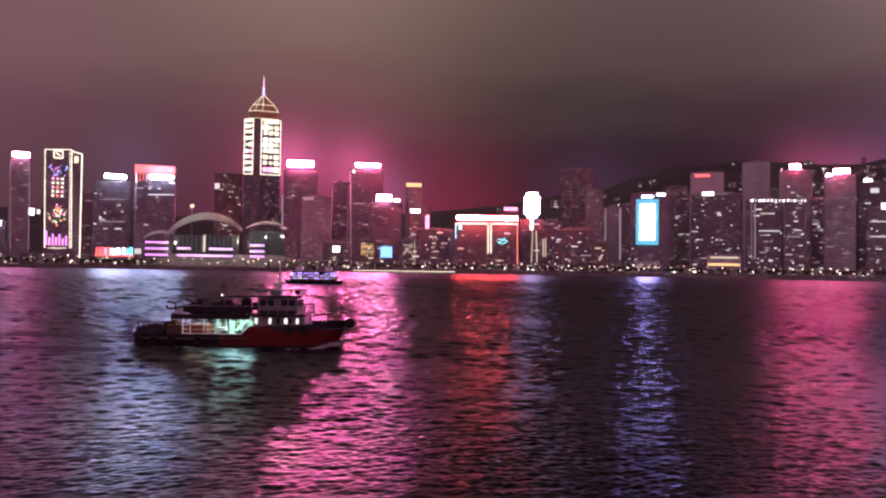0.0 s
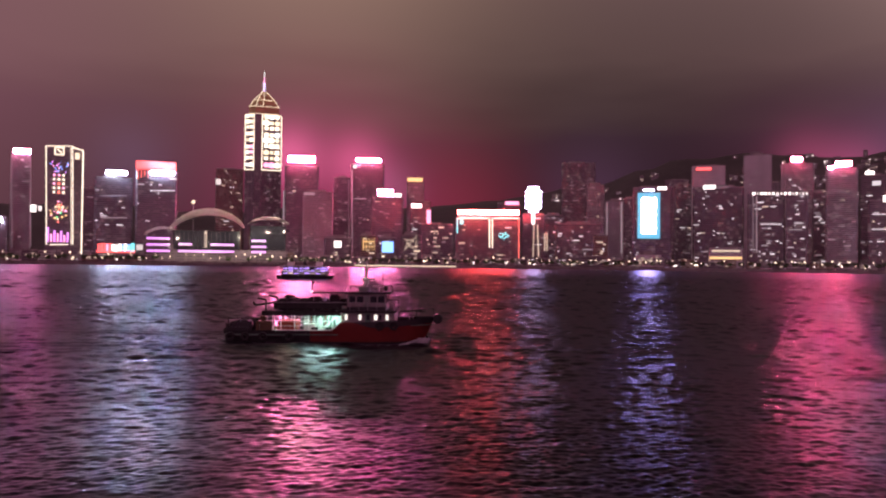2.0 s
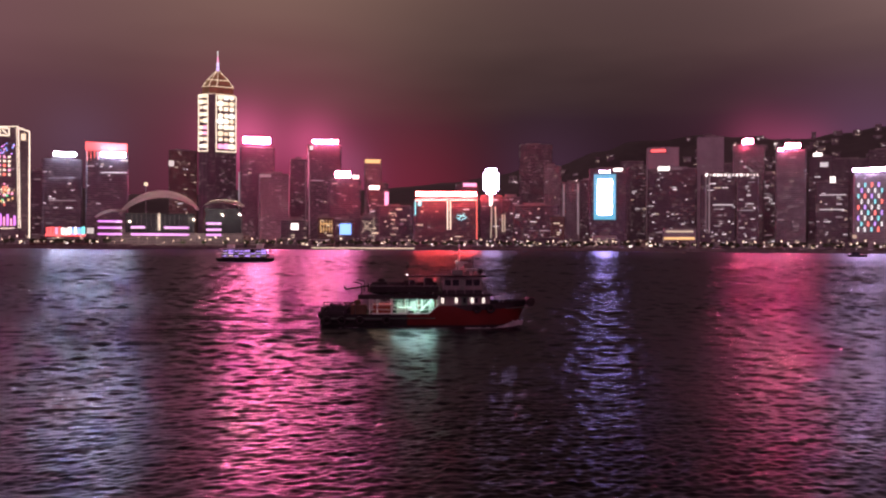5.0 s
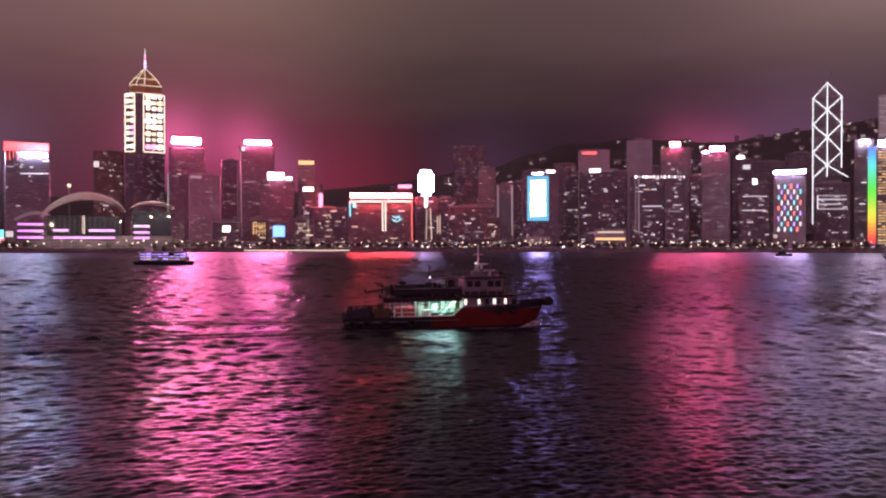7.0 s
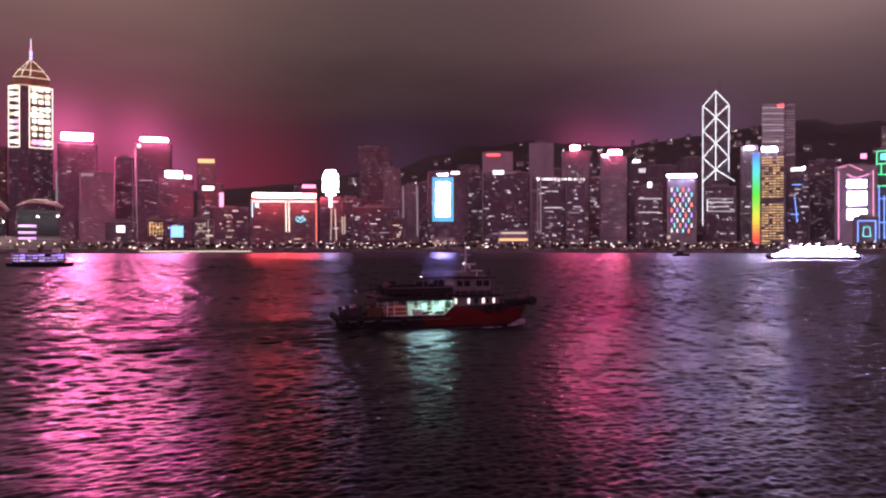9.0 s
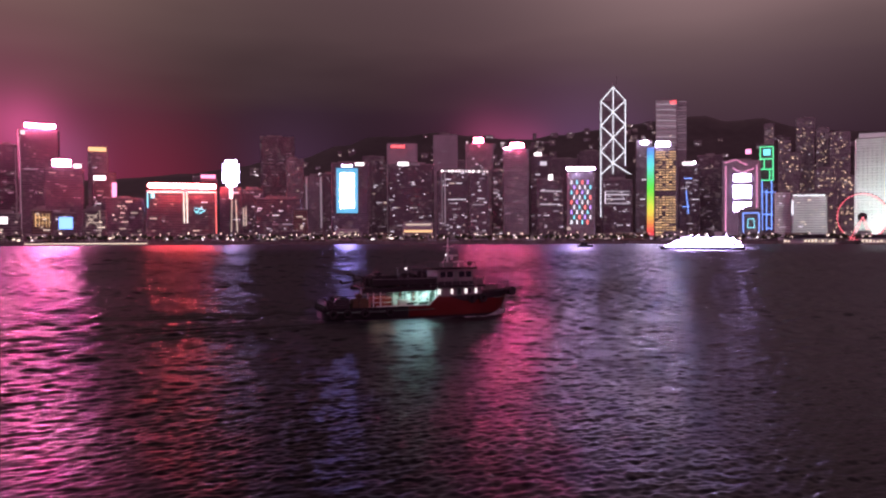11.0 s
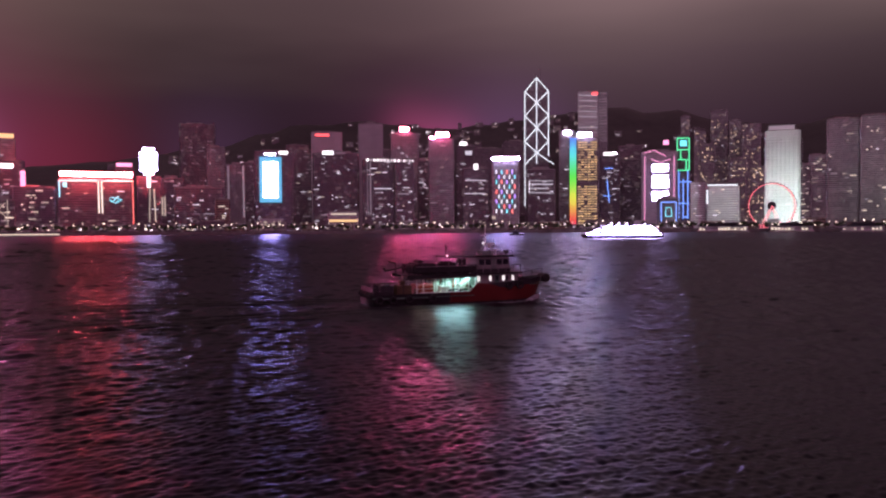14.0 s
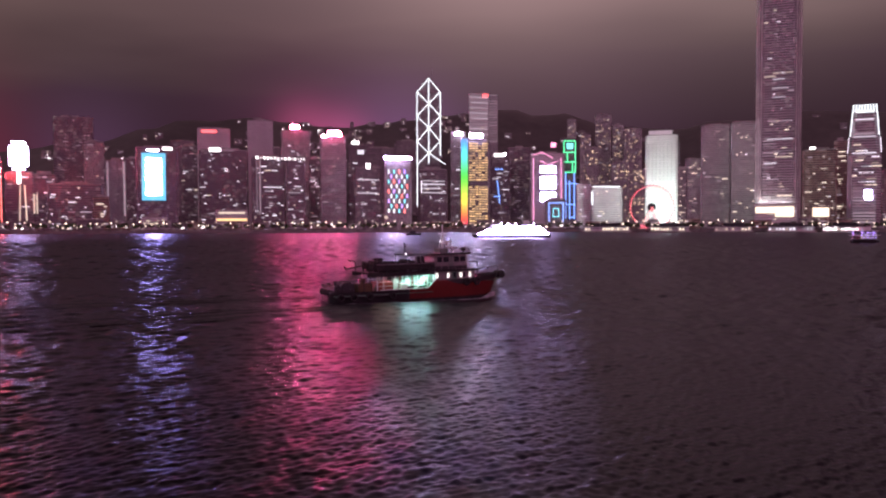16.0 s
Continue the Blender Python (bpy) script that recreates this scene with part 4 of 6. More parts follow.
t = tower("residential_tower", "dark distant residential tower with few lights", 870.1, 2074.9, -22.8, 55.6, 44, 225.1, "fdark", 16, "w_dim", 206, group="towers on the slope")
t = tower("residential_tower", "dark distant residential tower with few lights", 1222.3, 1948.3, -32.1, 65.8, 45, 253.4, "fdark", 14, "w_dim", 207, group="towers on the slope")
t = tower("residential_tower", "dark distant residential tower with few lights", 650.7, 2206.0, -16.4, 66.9, 45, 242.7, "fdark", 12, "w_dim", 208, group="towers on the slope")

# the pale tower, the two tall harbour towers and the blocks between
jar = tower("pale_tower", "pale brightly lit tower with a flat cap", 945.2, 787.0, -50.2, 47.5, 48, 143.2, "fwhite", 3, "w_cool", 210, plant=False)
# the cap glows itself in place of the light falling on it
sign(jar, -18.8, 15.6, 145.0, 150.9, "w_dim", "roof_cap", 4.0)
t = tower("office_tower", "dark narrow tower with lit rooms", 1097.2, 869.6, -51.6, 16.6, 18, 103.1, "fdark", 20, "w_warm", 212)
t = tower("office_tower", "narrow grey tower with warm lit rooms", 1187.6, 916.3, -52.3, 29.3, 23, 127.7, "fgrey", 16, "w_warm", 213)
t = tower("twin_tower", "tall grey ribbed residential tower", 1170.1, 856.3, -53.8, 48.2, 39, 181.4, "fgrey", 16, "w_warm", 214, group="grey twin towers")
t = tower("twin_tower", "tall grey ribbed residential tower", 1179.6, 808.3, -55.6, 39.3, 31, 181.8, "fgrey", 20, "w_warm", 215, group="grey twin towers")
t = tower("office_tower", "dark brown hotel block", 1172.3, 669.5, -60.3, 48.8, 39, 123.7, "fbrown", 26, "w_warm", 216)
sign(t, -14.1, -6.2, 125.1, 128.6, "lampw", "sign", -1.4)
t = tower("office_tower", "dark brown block beside the crowned tower", 1230.6, 667.5, -61.5, 20.8, 18, 140.9, "fbrown", 20, "w_warm", 218)
t = tower("office_tower", "dark tower at the edge", 1178.7, 548.4, -65.0, 55.6, 44, 87.2, "fdark", 20, "w_warm", 219)
t = tower("mall_block", "low waterfront mall with bright self-glowing walls", 954.7, 604.6, -57.7, 53.0, 8, 35.8, "fpale", 10, "w_warm", 220, plant=False)
# wall panels emit by themselves, standing in for light cast on the mall
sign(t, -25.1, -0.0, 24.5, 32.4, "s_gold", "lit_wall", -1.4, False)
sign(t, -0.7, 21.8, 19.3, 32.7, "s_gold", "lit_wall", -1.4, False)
t = tower("mall_block", "low waterfront block with a warm self-glowing wall", 982.4, 558.4, -60.4, 22.4, 20, 32.2, "fbrown", 4, "w_warm", 223, plant=False)
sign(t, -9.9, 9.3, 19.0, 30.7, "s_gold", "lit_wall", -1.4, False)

# sizes that the finishing details refer to
OUT_W, OUT_H = 36.9, 179.5
LED_W, LED_H = 48.9, 123.7
RAIN_W, RAIN_H = 52.4, 172.8
SPIRE_W, SPIRE_H = 44.1, 301.0
JAR_W, JAR_H = 47.5, 143.2
LED_TOP = LED_H - LAND - 6


# ---- landmark towers ----
def spire_tower():
    """Three-sided tower with cut corners, a pyramid crown and a mast, hung with festive light panels."""
    x, y = polar(13.1, 1612)
    t = thing("spire_tower", "tall triangular tower with festive light panels, pyramid crown and mast", "tower", (x, y, LAND), 13.1)
    w = 36.0
    # plan: a narrow cut corner towards the water between two broad faces
    plan = [(-36, 10), (-18, 0), (-4, 0), (36, 8), (36, 24), (8, 60), (-12, 60), (-36, 26)]
    bm = bmesh.new()
    ring(bm, plan, -1, 296)
    part("wall", bm, "fdark", t)
    bm = bmesh.new()
    small = [(-29, 12), (-16, 4), (-2, 4), (30, 10), (30, 24), (8, 52), (-12, 52), (-29, 26)]
    mid = [(-20, 16), (-12, 11), (0, 11), (21, 14), (21, 24), (6, 42), (-8, 42), (-20, 26)]
    tip = [(-3, 22), (-2, 20), (0, 20), (3, 22), (3, 24), (2, 27), (-2, 27), (-3, 25)]
    ring(bm, small, 296, 312)
    ring(bm, small, 312, 326, True, mid)
    ring(bm, mid, 326, 346, True, tip)
    part("crown", bm, "goldframe", t)
    edges = []
    for lo, hi, z0, z1 in ((small, mid, 312, 326), (mid, tip, 326, 346)):
        for a, b in zip(lo[:5], hi[:5]):
            edges.append(((a[0], a[1] - 0.5, z0), (b[0], b[1] - 0.5, z1)))
    for z, o in ((297, small), (312, small), (326, mid)):
        for a, b in zip(o[:4], o[1:5]):
            edges.append(((a[0], a[1] - 0.6, z), (b[0], b[1] - 0.6, z)))
    bars("crown_light", "s_gold", t, edges, 0.55)
    for z0, z1, r, mat in ((346, 362, 1.8, "s_ferryp"), (362, 374, 1.2, "s_neonp"), (374, 386, 0.6, "s_neonw")):
        bars("mast", mat, t, [((0, 22, z0), (0, 22, z1))], r)
    for z in (350, 356, 361):
        boxes("mast_ring", "s_neonw", t, (-2.6, 2.6, 19.4, 24.6, z, z + 1.2))
    # light panels: one on each broad face
    rng = random.Random(5)
    for name, p, q in (("light_panel", (-4, 0), (36, 8)), ("light_panel", (-36, 10), (-18, 0))):
        p, q = Vector((*p, 0)), Vector((*q, 0))
        run, n = (q - p), Vector(((q - p).y, -(q - p).x, 0)).normalized() * 0.9
        edge = []
        c = [p + n + run * 0.03, q + n - run * 0.03]
        z0, z1 = 184, 294
        edge = [((*c[0].xy, z0), (*c[0].xy, z1)), ((*c[1].xy, z0), (*c[1].xy, z1)), ((*c[0].xy, z0), (*c[1].xy, z0)),
                ((*c[0].xy, z1), (*c[1].xy, z1))]
        frame_bar = bars(name, "s_neony", t, edge, 0.9, "warm white light frame with festive shapes")
        # festive shapes: rounds, blocks and petals in warm white, gold and rose
        z = 190
        while z < 288:
            n_in = 3 if run.length > 30 else 2
            for k in range(n_in):
                u = (k + 0.5) / n_in * 0.8 + 0.1
                m = p + run * u + n
                r = run.length / n_in * rng.uniform(0.32, 0.52)
                mat = rng.choice(("s_neony", "s_neony", "s_neony", "s_gold", "s_neonw", "s_neonp" if z < 230 else "s_neony"))
                bm = bmesh.new()
                sides = rng.choice((4, 6, 10))
                d = run.normalized()
                vs = [bm.verts.new(m + d * r * math.cos(a) + Vector((0, 0, z + 4 + r * 0.9 * math.sin(a)))) for a in
                      [2 * math.pi * (i + 0.5) / sides for i in range(sides)]]
                f = bm.faces.new(vs)
                bmesh.ops.solidify(bm, geom=[f], thickness=0.5)
                part("light_shape", bm, mat, frame_bar)
            z += rng.uniform(10.5, 14.5)
    for i in range(26):
        wx, wz = rng.uniform(0, 32), 3.6 * rng.randint(4, 48)
        piece("window", "w_dim", t, wx, wx + 4, wx * 0.2 + 0.2, wx * 0.2 + 1.2, wz, wz + 1.6)


def braced_tower():
    """Prismatic glass tower with a white lit diagonal frame and two masts."""
    x, y = polar(-33.69, 1850)
    t = thing("braced_tower", "prismatic glass tower with white lit diagonal bracing and masts", "tower", (x, y, LAND), -33.69)
    w = 27.3
    bm = bmesh.new()
    quads = [(-w, 0), (w, 0), (w, 54), (-w, 54)]
    ring(bm, quads, -1, 316)
    a = [bm.verts.new(c) for c in ((-w, 0, 316), (w, 0, 316), (w, 54, 316), (-w, 54, 316))]
    apex = bm.verts.new((0, 22, 351))
    for i in range(4):
        bm.faces.new((a[i], a[(i + 1) % 4], apex))
    part("wall", bm, "fdark", t)
    f = -1.2
    L, R, C = -w, w, 0.0
    z0, z1, z2, z3, z4, z5 = 317, 291, 261, 233.5, 201.5, 174.5
    segs = [((L, f, z0), (L, f, 50)), ((R, f, z0), (R, f, 168)), ((C, f, 349), (C, f, 150)),
            ((L, f, z0), (C, 18, 352)), ((R, f, z0), (C, 18, 352)),
            ((L, f, z0), (C, f, z1)), ((R, f, z0), (C, f, z1)), ((C, f, z1), (L, f, z2)), ((C, f, z1), (R, f, z2)),
            ((L, f, z2), (C, f, z3)), ((R, f, z2), (C, f, z3)), ((C, f, z3), (L, f, z4)), ((C, f, z3), (R, f, z4)),
            ((L, f, z4), (C, f, z5)), ((R, f, z4), (C, f, z5)), ((C, f, z5), (R + 12, f, 148)), ((C, f, z5), (L, f, 148))]
    for p, q in segs:
        bars("brace_light", "s_neonw", t, [(p, q)], 0.95)
    for dx in (-2, 8):
        bars("mast", "steel", t, [((dx, 22, 345), (dx, 22, 377 if dx > 0 else 362))], 0.6)
    rng = random.Random(9)
    for i in range(30):
        wx, wz = rng.uniform(-w + 2, w - 6), 3.6 * rng.randint(20, 68)
        piece("window", "w_dim", t, wx, wx + 4, -0.3, 0.4, wz, wz + 1.6)


def vault(name, t, xl, xr, zl, zt, zr, dep, mat, rise=5.0):
    """A curved shell roof with a thick edge, over the span xl..xr."""
    bm = bmesh.new()
    n = 24
    rows = []
    for j in range(7):
        v = j / 6
        row = []
        for i in range(n + 1):
            u = i / n
            base = zl + (zr - zl) * u
            z = base + (zt - (zl + zr) / 2) * (1 - (2 * u - 1) ** 2) ** 0.8 * (1 - 0.25 * v)
            row.append(bm.verts.new((xl + (xr - xl) * u, v * dep - 6 * math.sin(u * math.pi) * (1 - v), z)))
        rows.append(row)
    for r0, r1 in zip(rows[:-1], rows[1:]):
        for i in range(n):
            bm.faces.new((r0[i], r0[i + 1], r1[i + 1], r1[i]))
    bmesh.ops.solidify(bm, geom=bm.faces[:], thickness=3.4)
    ob = part(name, bm, mat, t)
    for p in ob.data.polygons:
        p.use_smooth = True
    return ob


def convention_hall():
    """Waterfront hall under two winged shell roofs, with purple lit terraces."""
    x, y = polar(16.6, 1066)
    t = thing("convention_hall", "waterfront hall with curved shell roofs and purple lit terraces", "hall", (x, y, LAND), 16.6)

    def lx(az, d=1066):
        return d * math.tan(radians(16.6 - az))

    bm = bmesh.new()
    ring(bm, [(lx(20.9), 0), (lx(11.3), 0), (lx(11.3), 70), (lx(20.9), 70)], -1, 17)
    part("wall", bm, "fdark", t)
    boxes("upper_wall", "glass", t, (lx(19.1), lx(14.6), 8, 60, 17, 42))
    boxes("upper_wall", "glass", t, (lx(13.9), lx(11.4), 10, 60, 17, 50))
    vault("shell_roof", t, lx(19.5), lx(14.3), 41, 71, 48, 60, "roofmetal")
    vault("shell_roof", t, lx(14.1), lx(11.2), 52, 62, 53, 50, "roofmetal")
    vault("shell_roof", t, lx(21.0), lx(18.8), 36, 46, 40, 40, "roofmetal")
    for i in range(15):
        gx = lx(19.0) + (lx(14.7) - lx(19.0)) * i / 14
        bars("mullion", "dark", t, [((gx, 7.6, 17), (gx, 7.6, 44))], 0.35)
    # unseen lamps added to brighten the roof edges, shielded from the viewer
    for az, z in ((18.9, 43), (14.6, 47), (16.8, 40), (13.9, 53), (12.6, 54), (11.4, 55)):
        boxes("floodlight", "s_roof_fill", t, (lx(az) - 1.0, lx(az) + 1.0, -16, -15.2, z - 12, z - 11))
        boxes("floodlight_housing", "dark", t, (lx(az) - 1.3, lx(az) + 1.3, -16.9, -16.05, z - 13, z - 10.2), (lx(az) - 0.2, lx(az) + 0.2, -16.6, 0, z - 13.5, z - 13))
    for a0, a1, zs in ((20.78, 19.31, (15, 23, 31)), (18.72, 17.85, (24,)), (16.6, 15.02, (24,)), (18.72, 15.02, (15,)),
                       (13.83, 12.84, (15, 22, 30))):
        for z in zs:
            boxes("terrace_light", "s_purple", t, (lx(a0), lx(a1), -1.6, -0.8, z - 1.0, z + 0.9))
            boxes("terrace", "concrete", t, (lx(a0) - 1, lx(a1) + 1, -1.5, 1.5, z - 2.2, z - 1.1))
    bars("mast", "steel", t, [((lx(17.85), 50, 30), (lx(17.85), 50, 82))], 0.8)
    bm = bmesh.new()
    bmesh.ops.create_icosphere(bm, subdivisions=2, radius=2.6, matrix=Matrix.Translation((lx(17.85), 50, 82)))
    part("beacon", bm, "s_gold", t)
    for az in (17.0, 16.9):
        bars("lit_column", "w_warm", t, [((lx(az), -1, 20), (lx(az), -1, 42))], 0.6)
    # obelisk
    x, y = polar(11.63, 1100)
    o = thing("obelisk", "thin white lit obelisk on the promenade", "monument", (x, y, LAND), 11.63)
    bm = bmesh.new()
    ring(bm, [(-1.6, -1.6), (1.6, -1.6), (1.6, 1.6), (-1.6, 1.6)], -1, 98, True, [(-0.8, -0.8), (0.8, -0.8), (0.8, 0.8), (-0.8, 0.8)])
    part("shaft", bm, "white", o)
    bars("edge_light", "w_cool", o, [((0, -1.9, 56), (0, -1.5, 100))], 0.9)


def tall_harbour_tower():
    """The tallest tower: curved corners, setbacks, pale lit edge and broken bands of lit floors."""
    x, y = polar(-57.75, 1150)
    t = thing("harbour_tower", "very tall rounded tower with pale edges and lit floors", "tower", (x, y, LAND), -57.75)
    w = 27.5

    def plan(k, c=9.0):
        pts = []
        for cx, cy, a0 in ((w * k - c, c, -90), (w * k - c, 56 - c, 0), (-w * k + c, 56 - c, 90), (-w * k + c, c, 180)):
            for i in range(5):
                a = radians(a0 + 22.5 * i)
                pts.append((cx + c * math.cos(a), cy + c * math.sin(a)))
        return pts

    for z0, z1, k in ((-1, 150, 1.0), (150, 270, 0.985), (270, 360, 0.95), (360, 400, 0.88)):
        bm = bmesh.new()
        ring(bm, plan(k), z0, z1)
        part("wall", bm, "fgrey", t)
    # unseen lamps added behind the mall to brighten the tower's front
    for x0 in (-25, -18, -8, 6):
        boxes("floodlight", "s_front_fill", t, (x0, x0 + 4, -7, -6.4, 31, 34))
        boxes("floodlight_housing", "dark", t, (x0 - 0.6, x0 + 4.6, -8.2, -7.1, 30, 34.6), (x0 + 1.7, x0 + 2.3, -8, -7.4, -2, 30))
    # fins up the corners
    for sx in (-1, 1):
        for i in range(4):
            a = radians(190 + 20 * i) if sx < 0 else radians(-10 - 20 * i)
            cx = sx * (w - 9)
            px, py = cx + 9.6 * math.cos(a), 9 + 9.6 * math.sin(a)
            bars("fin", "roofmetal", t, [((px, py, 0), (px, py, 340))], 0.5)
    rng = random.Random(21)
    for z in range(14, 130, 4):
        if rng.random() < 0.85:
            piece("lit_floor", "w_dim", t, -w + 8, rng.uniform(-w + 14, 2), -0.3, 0.4, z, z + 1.3)
    for i in range(64):
        z = 4 * rng.randint(5, 96)
        if rng.random() < 0.4:
            x0 = rng.uniform(-w + 8, 0)
            x1 = min(w - 10, x0 + rng.uniform(14, 34))
        else:
            x0 = rng.uniform(-w + 8, w - 14)
            x1 = x0 + rng.uniform(2.5, 7)
        piece("window", rng.choice(("w_cool", "w_dim", "w_dim", "w_warm")), t, x0, x1, -0.3, 0.4, z, z + 1.5)
    # glowing bars stand in for the light on the pale left corner
    for sx, ww in ((-w + 1.5, 2.2), (-w + 4.2, 1.4)):
        bars("edge_light", "w_dim", t, [((sx, 2 if sx < -10 else -0.5, 4), (sx, 2 if sx < -10 else -0.5, 150))], ww * 0.5)


def crowned_tower():
    """The shorter sister tower with a lit crown of claws."""
    x, y = polar(-62.85, 1150)
    t = thing("crowned_tower", "grey tower with white lit crown of claws", "tower", (x, y, LAND), -62.85)
    w = 19.5
    bm = bmesh.new()
    for z0, z1, k in ((-1, 96, 1.0), (96, 118, 0.93), (118, 140, 0.84), (140, 152, 0.72)):
        c = 5
        ring(bm, [(-w * k + c, 0), (w * k - c, 0), (w * k, c), (w * k, 40 - c), (w * k - c, 40), (-w * k + c, 40),
                  (-w * k, 40 - c), (-w * k, c)], z0, z1)
    part("wall", bm, "fgrey", t)
    for i in range(9):
        u = -w * 0.68 + 2 * w * 0.68 * i / 8
        bars("crown_claw", "s_neonw", t, [((u, -0.6, 150), (u * 0.96, 1.5, 160))], 0.8)
    for z, k, m in ((118, 0.92, "w_cool"), (122, 0.8, "w_dim"), (140, 0.8, "w_cool"), (97, 0.97, "w_cool"), (150, 0.7, "s_neonw")):
        piece("lit_floor", m, t, -w * k + 5, w * k - 5, -0.8, 0.2, z, z + 1.6)
    for sx in (-1, 1):
        bars("edge_light", "s_neonw", t, [((sx * w * 0.84, 0, 120), (sx * w * 0.72, 1, 150))], 0.6)
        bars("edge_light", "w_cool", t, [((sx * w * 0.98, 0, 98), (sx * w * 0.92, 1, 118))], 0.6)
    rng = random.Random(3)
    for z in range(8, 56, 4):
        piece("lit_floor", "w_dim", t, -w + 7, w - 6, -0.4, 0.2, z, z + 1.6)
    piece("screen", "s_screen", t, 1, 9, -1.0, -0.4, 38, 50)
    for i in range(26):
        x0, z = rng.uniform(-w + 5, w - 9), 4 * rng.randint(14, 27)
        piece("window", rng.choice(("w_cool", "w_warm")), t, x0, x0 + rng.uniform(3, 12), -0.3, 0.3, z, z + 1.4)


def ferris_wheel():
    """Observation wheel outlined in red, with spokes, cabins and two pairs of legs."""
    x, y = polar(-49.57, 1130)
    t = thing("ferris_wheel", "tall observation wheel outlined in red lights", "ferris wheel", (x, y, LAND), -49.57 + 14)
    R, zc, n = 29.5, 30.5, 42
    ringp = [(R * math.cos(2 * math.pi * i / n), R * math.sin(2 * math.pi * i / n) + zc) for i in range(n)]
    for dy in (-1.6, 1.6):
        bars("rim", "s_wheel", t, [((a[0], dy, a[1]), (b[0], dy, b[1])) for a, b in zip(ringp, ringp[1:] + ringp[:1])], 0.42)
    for p in ringp:
        bars("spoke", "steel", t, [((0, 0, zc), (p[0] * 0.98, 0, (p[1] - zc) * 0.98 + zc))], 0.16)
    bm = bmesh.new()
    bmesh.ops.create_cone(bm, cap_ends=True, segments=16, radius1=5.5, radius2=5.5, depth=2.4,
                          matrix=Matrix.Translation((0, 0, zc)) @ Matrix.Rotation(radians(90), 4, "X"))
    part("hub", bm, "dark", t)
    for i in range(0, n, 1):
        p = ringp[i]
        piece("cabin", "dark", t, p[0] * 1.04 - 0.9, p[0] * 1.04 + 0.9, -1.2, 1.2, (p[1] - zc) * 1.04 + zc - 1.1, (p[1] - zc) * 1.04 + zc + 1.1)
    # legs glow red themselves in place of the red glow round the base
    for sx in (-1, 1):
        for dy in (-4, 4):
            bars("leg", "s_wheel", t, [((0, dy * 0.6, zc), (sx * 13, dy * 2, 0))], 0.5)


def finish_special():
    """Extra parts of the towers built above."""
    rng = random.Random(77)
    # outlined tower: side face, roof line and coloured pictures of flowers
    def pic(u, v, r, mat, sides=8):
        bm = bmesh.new()
        vs = [bm.verts.new((u + r * math.cos(a), -0.9, v + r * math.sin(a))) for a in [2 * math.pi * (i + 0.5) / sides for i in range(sides)]]
        f = bm.faces.new(vs)
        bmesh.ops.solidify(bm, geom=[f], thickness=0.4)
        part("light_shape", bm, mat, neon_tower)
    w, top = OUT_W / 2, OUT_H - LAND
    boxes("side_face", "fdark", neon_tower, (w, w + 15, 6, 24, -1, top - 4))
    bars("neon_tube", "s_neony", neon_tower, [((w + 15, 5.5, 0), (w + 15, 5.5, top - 4)), ((w, 3, top), (w + 15, 5.5, top - 4))], 0.9)
    sq = top - 13
    bars("neon_tube", "s_neony", neon_tower, [((-6, -0.9, sq), (6, -0.9, sq)), ((6, -0.9, sq), (6, -0.9, sq + 11)), ((6, -0.9, sq + 11), (-6, -0.9, sq + 11)),
                                              ((-6, -0.9, sq + 11), (-6, -0.9, sq)), ((-3, -0.9, sq + 8), (3, -0.9, sq + 3))], 0.9)
    piece("light_box", "s_gold", neon_tower, w + 4, w + 10, 5.2, 5.9, top - 18, top - 8)
    for i in range(5):
        for k in (-1, 0, 1):
            pic(k * 6.5, top - 45 - i * 6.6, 2.3, rng.choice(("s_neony", "s_neony", "s_neonp", "s_neonr")), 4)
    for i in range(34):
        a, r = rng.uniform(0, 6.28), rng.uniform(1, 14)
        pic(r * math.cos(a) * 0.95, top - 97 + r * math.sin(a) * 1.5, rng.uniform(0.8, 1.9), rng.choice(("s_gold", "s_neonr", "s_neong", "s_neonp", "s_amber", "s_amber")), 6)
    for i in range(22):
        pic(rng.uniform(-13, 13), top - 33 + rng.uniform(-8, 9), rng.uniform(0.7, 1.5), rng.choice(("s_purple", "s_neonp", "s_neonb")), 5)
    for i in range(7):
        u = -14 + i * 4.6
        hh = rng.uniform(8, 22)
        piece("light_bar", "s_neonp" if i % 2 else "s_purple", neon_tower, u - 1.2, u + 1.2, -1.1, -0.5, top - 148, top - 148 + hh)
    # coloured light tiles: four to a row, offset row by row
    for r in range(9):
        for k in range(4):
            u = -17 + k * 9.5 + (4.7 if r % 2 else 0)
            z = LED_TOP - 8 - r * 8.9
            piece("light_tile", ("s_neonw", "s_ferryp", "s_neonc", "s_neonw", "s_neonr")[(r + 2 * k) % 5], led_tower, u - 1.15, u + 1.15, -0.9, -0.3, z - 7.0, z)
    # golden floors and the rainbow edge
    gw = RAIN_W / 2
    top = RAIN_H - LAND
    for i in range(26):
        z0 = 4 + (top - 4) * i / 26
        hue = (0.98 + 0.62 * i / 25) % 1.0
        M["rainbow"] = glow("rainbow_edge_light", [c ** 1.5 for c in colorsys.hsv_to_rgb(hue, 0.92, 1.0)], 0.95, False)
        boxes("edge_light", "rainbow", rainbow, (-gw - 1, -gw + 11, -0.9, -0.2, z0, z0 + (top - 4) / 26 - 0.15))
    z = 8.0
    while z < top - 8:
        if not (top * 0.47 < z < top * 0.53):
            for k in range(6):
                if rng.random() < 0.88:
                    x0 = -gw + 14 + k * (2 * gw - 16) / 6
                    piece("window", "w_gold", rainbow, x0, x0 + (2 * gw - 16) / 6 - 0.9, -0.4, 0.2, z, z + 2.2)
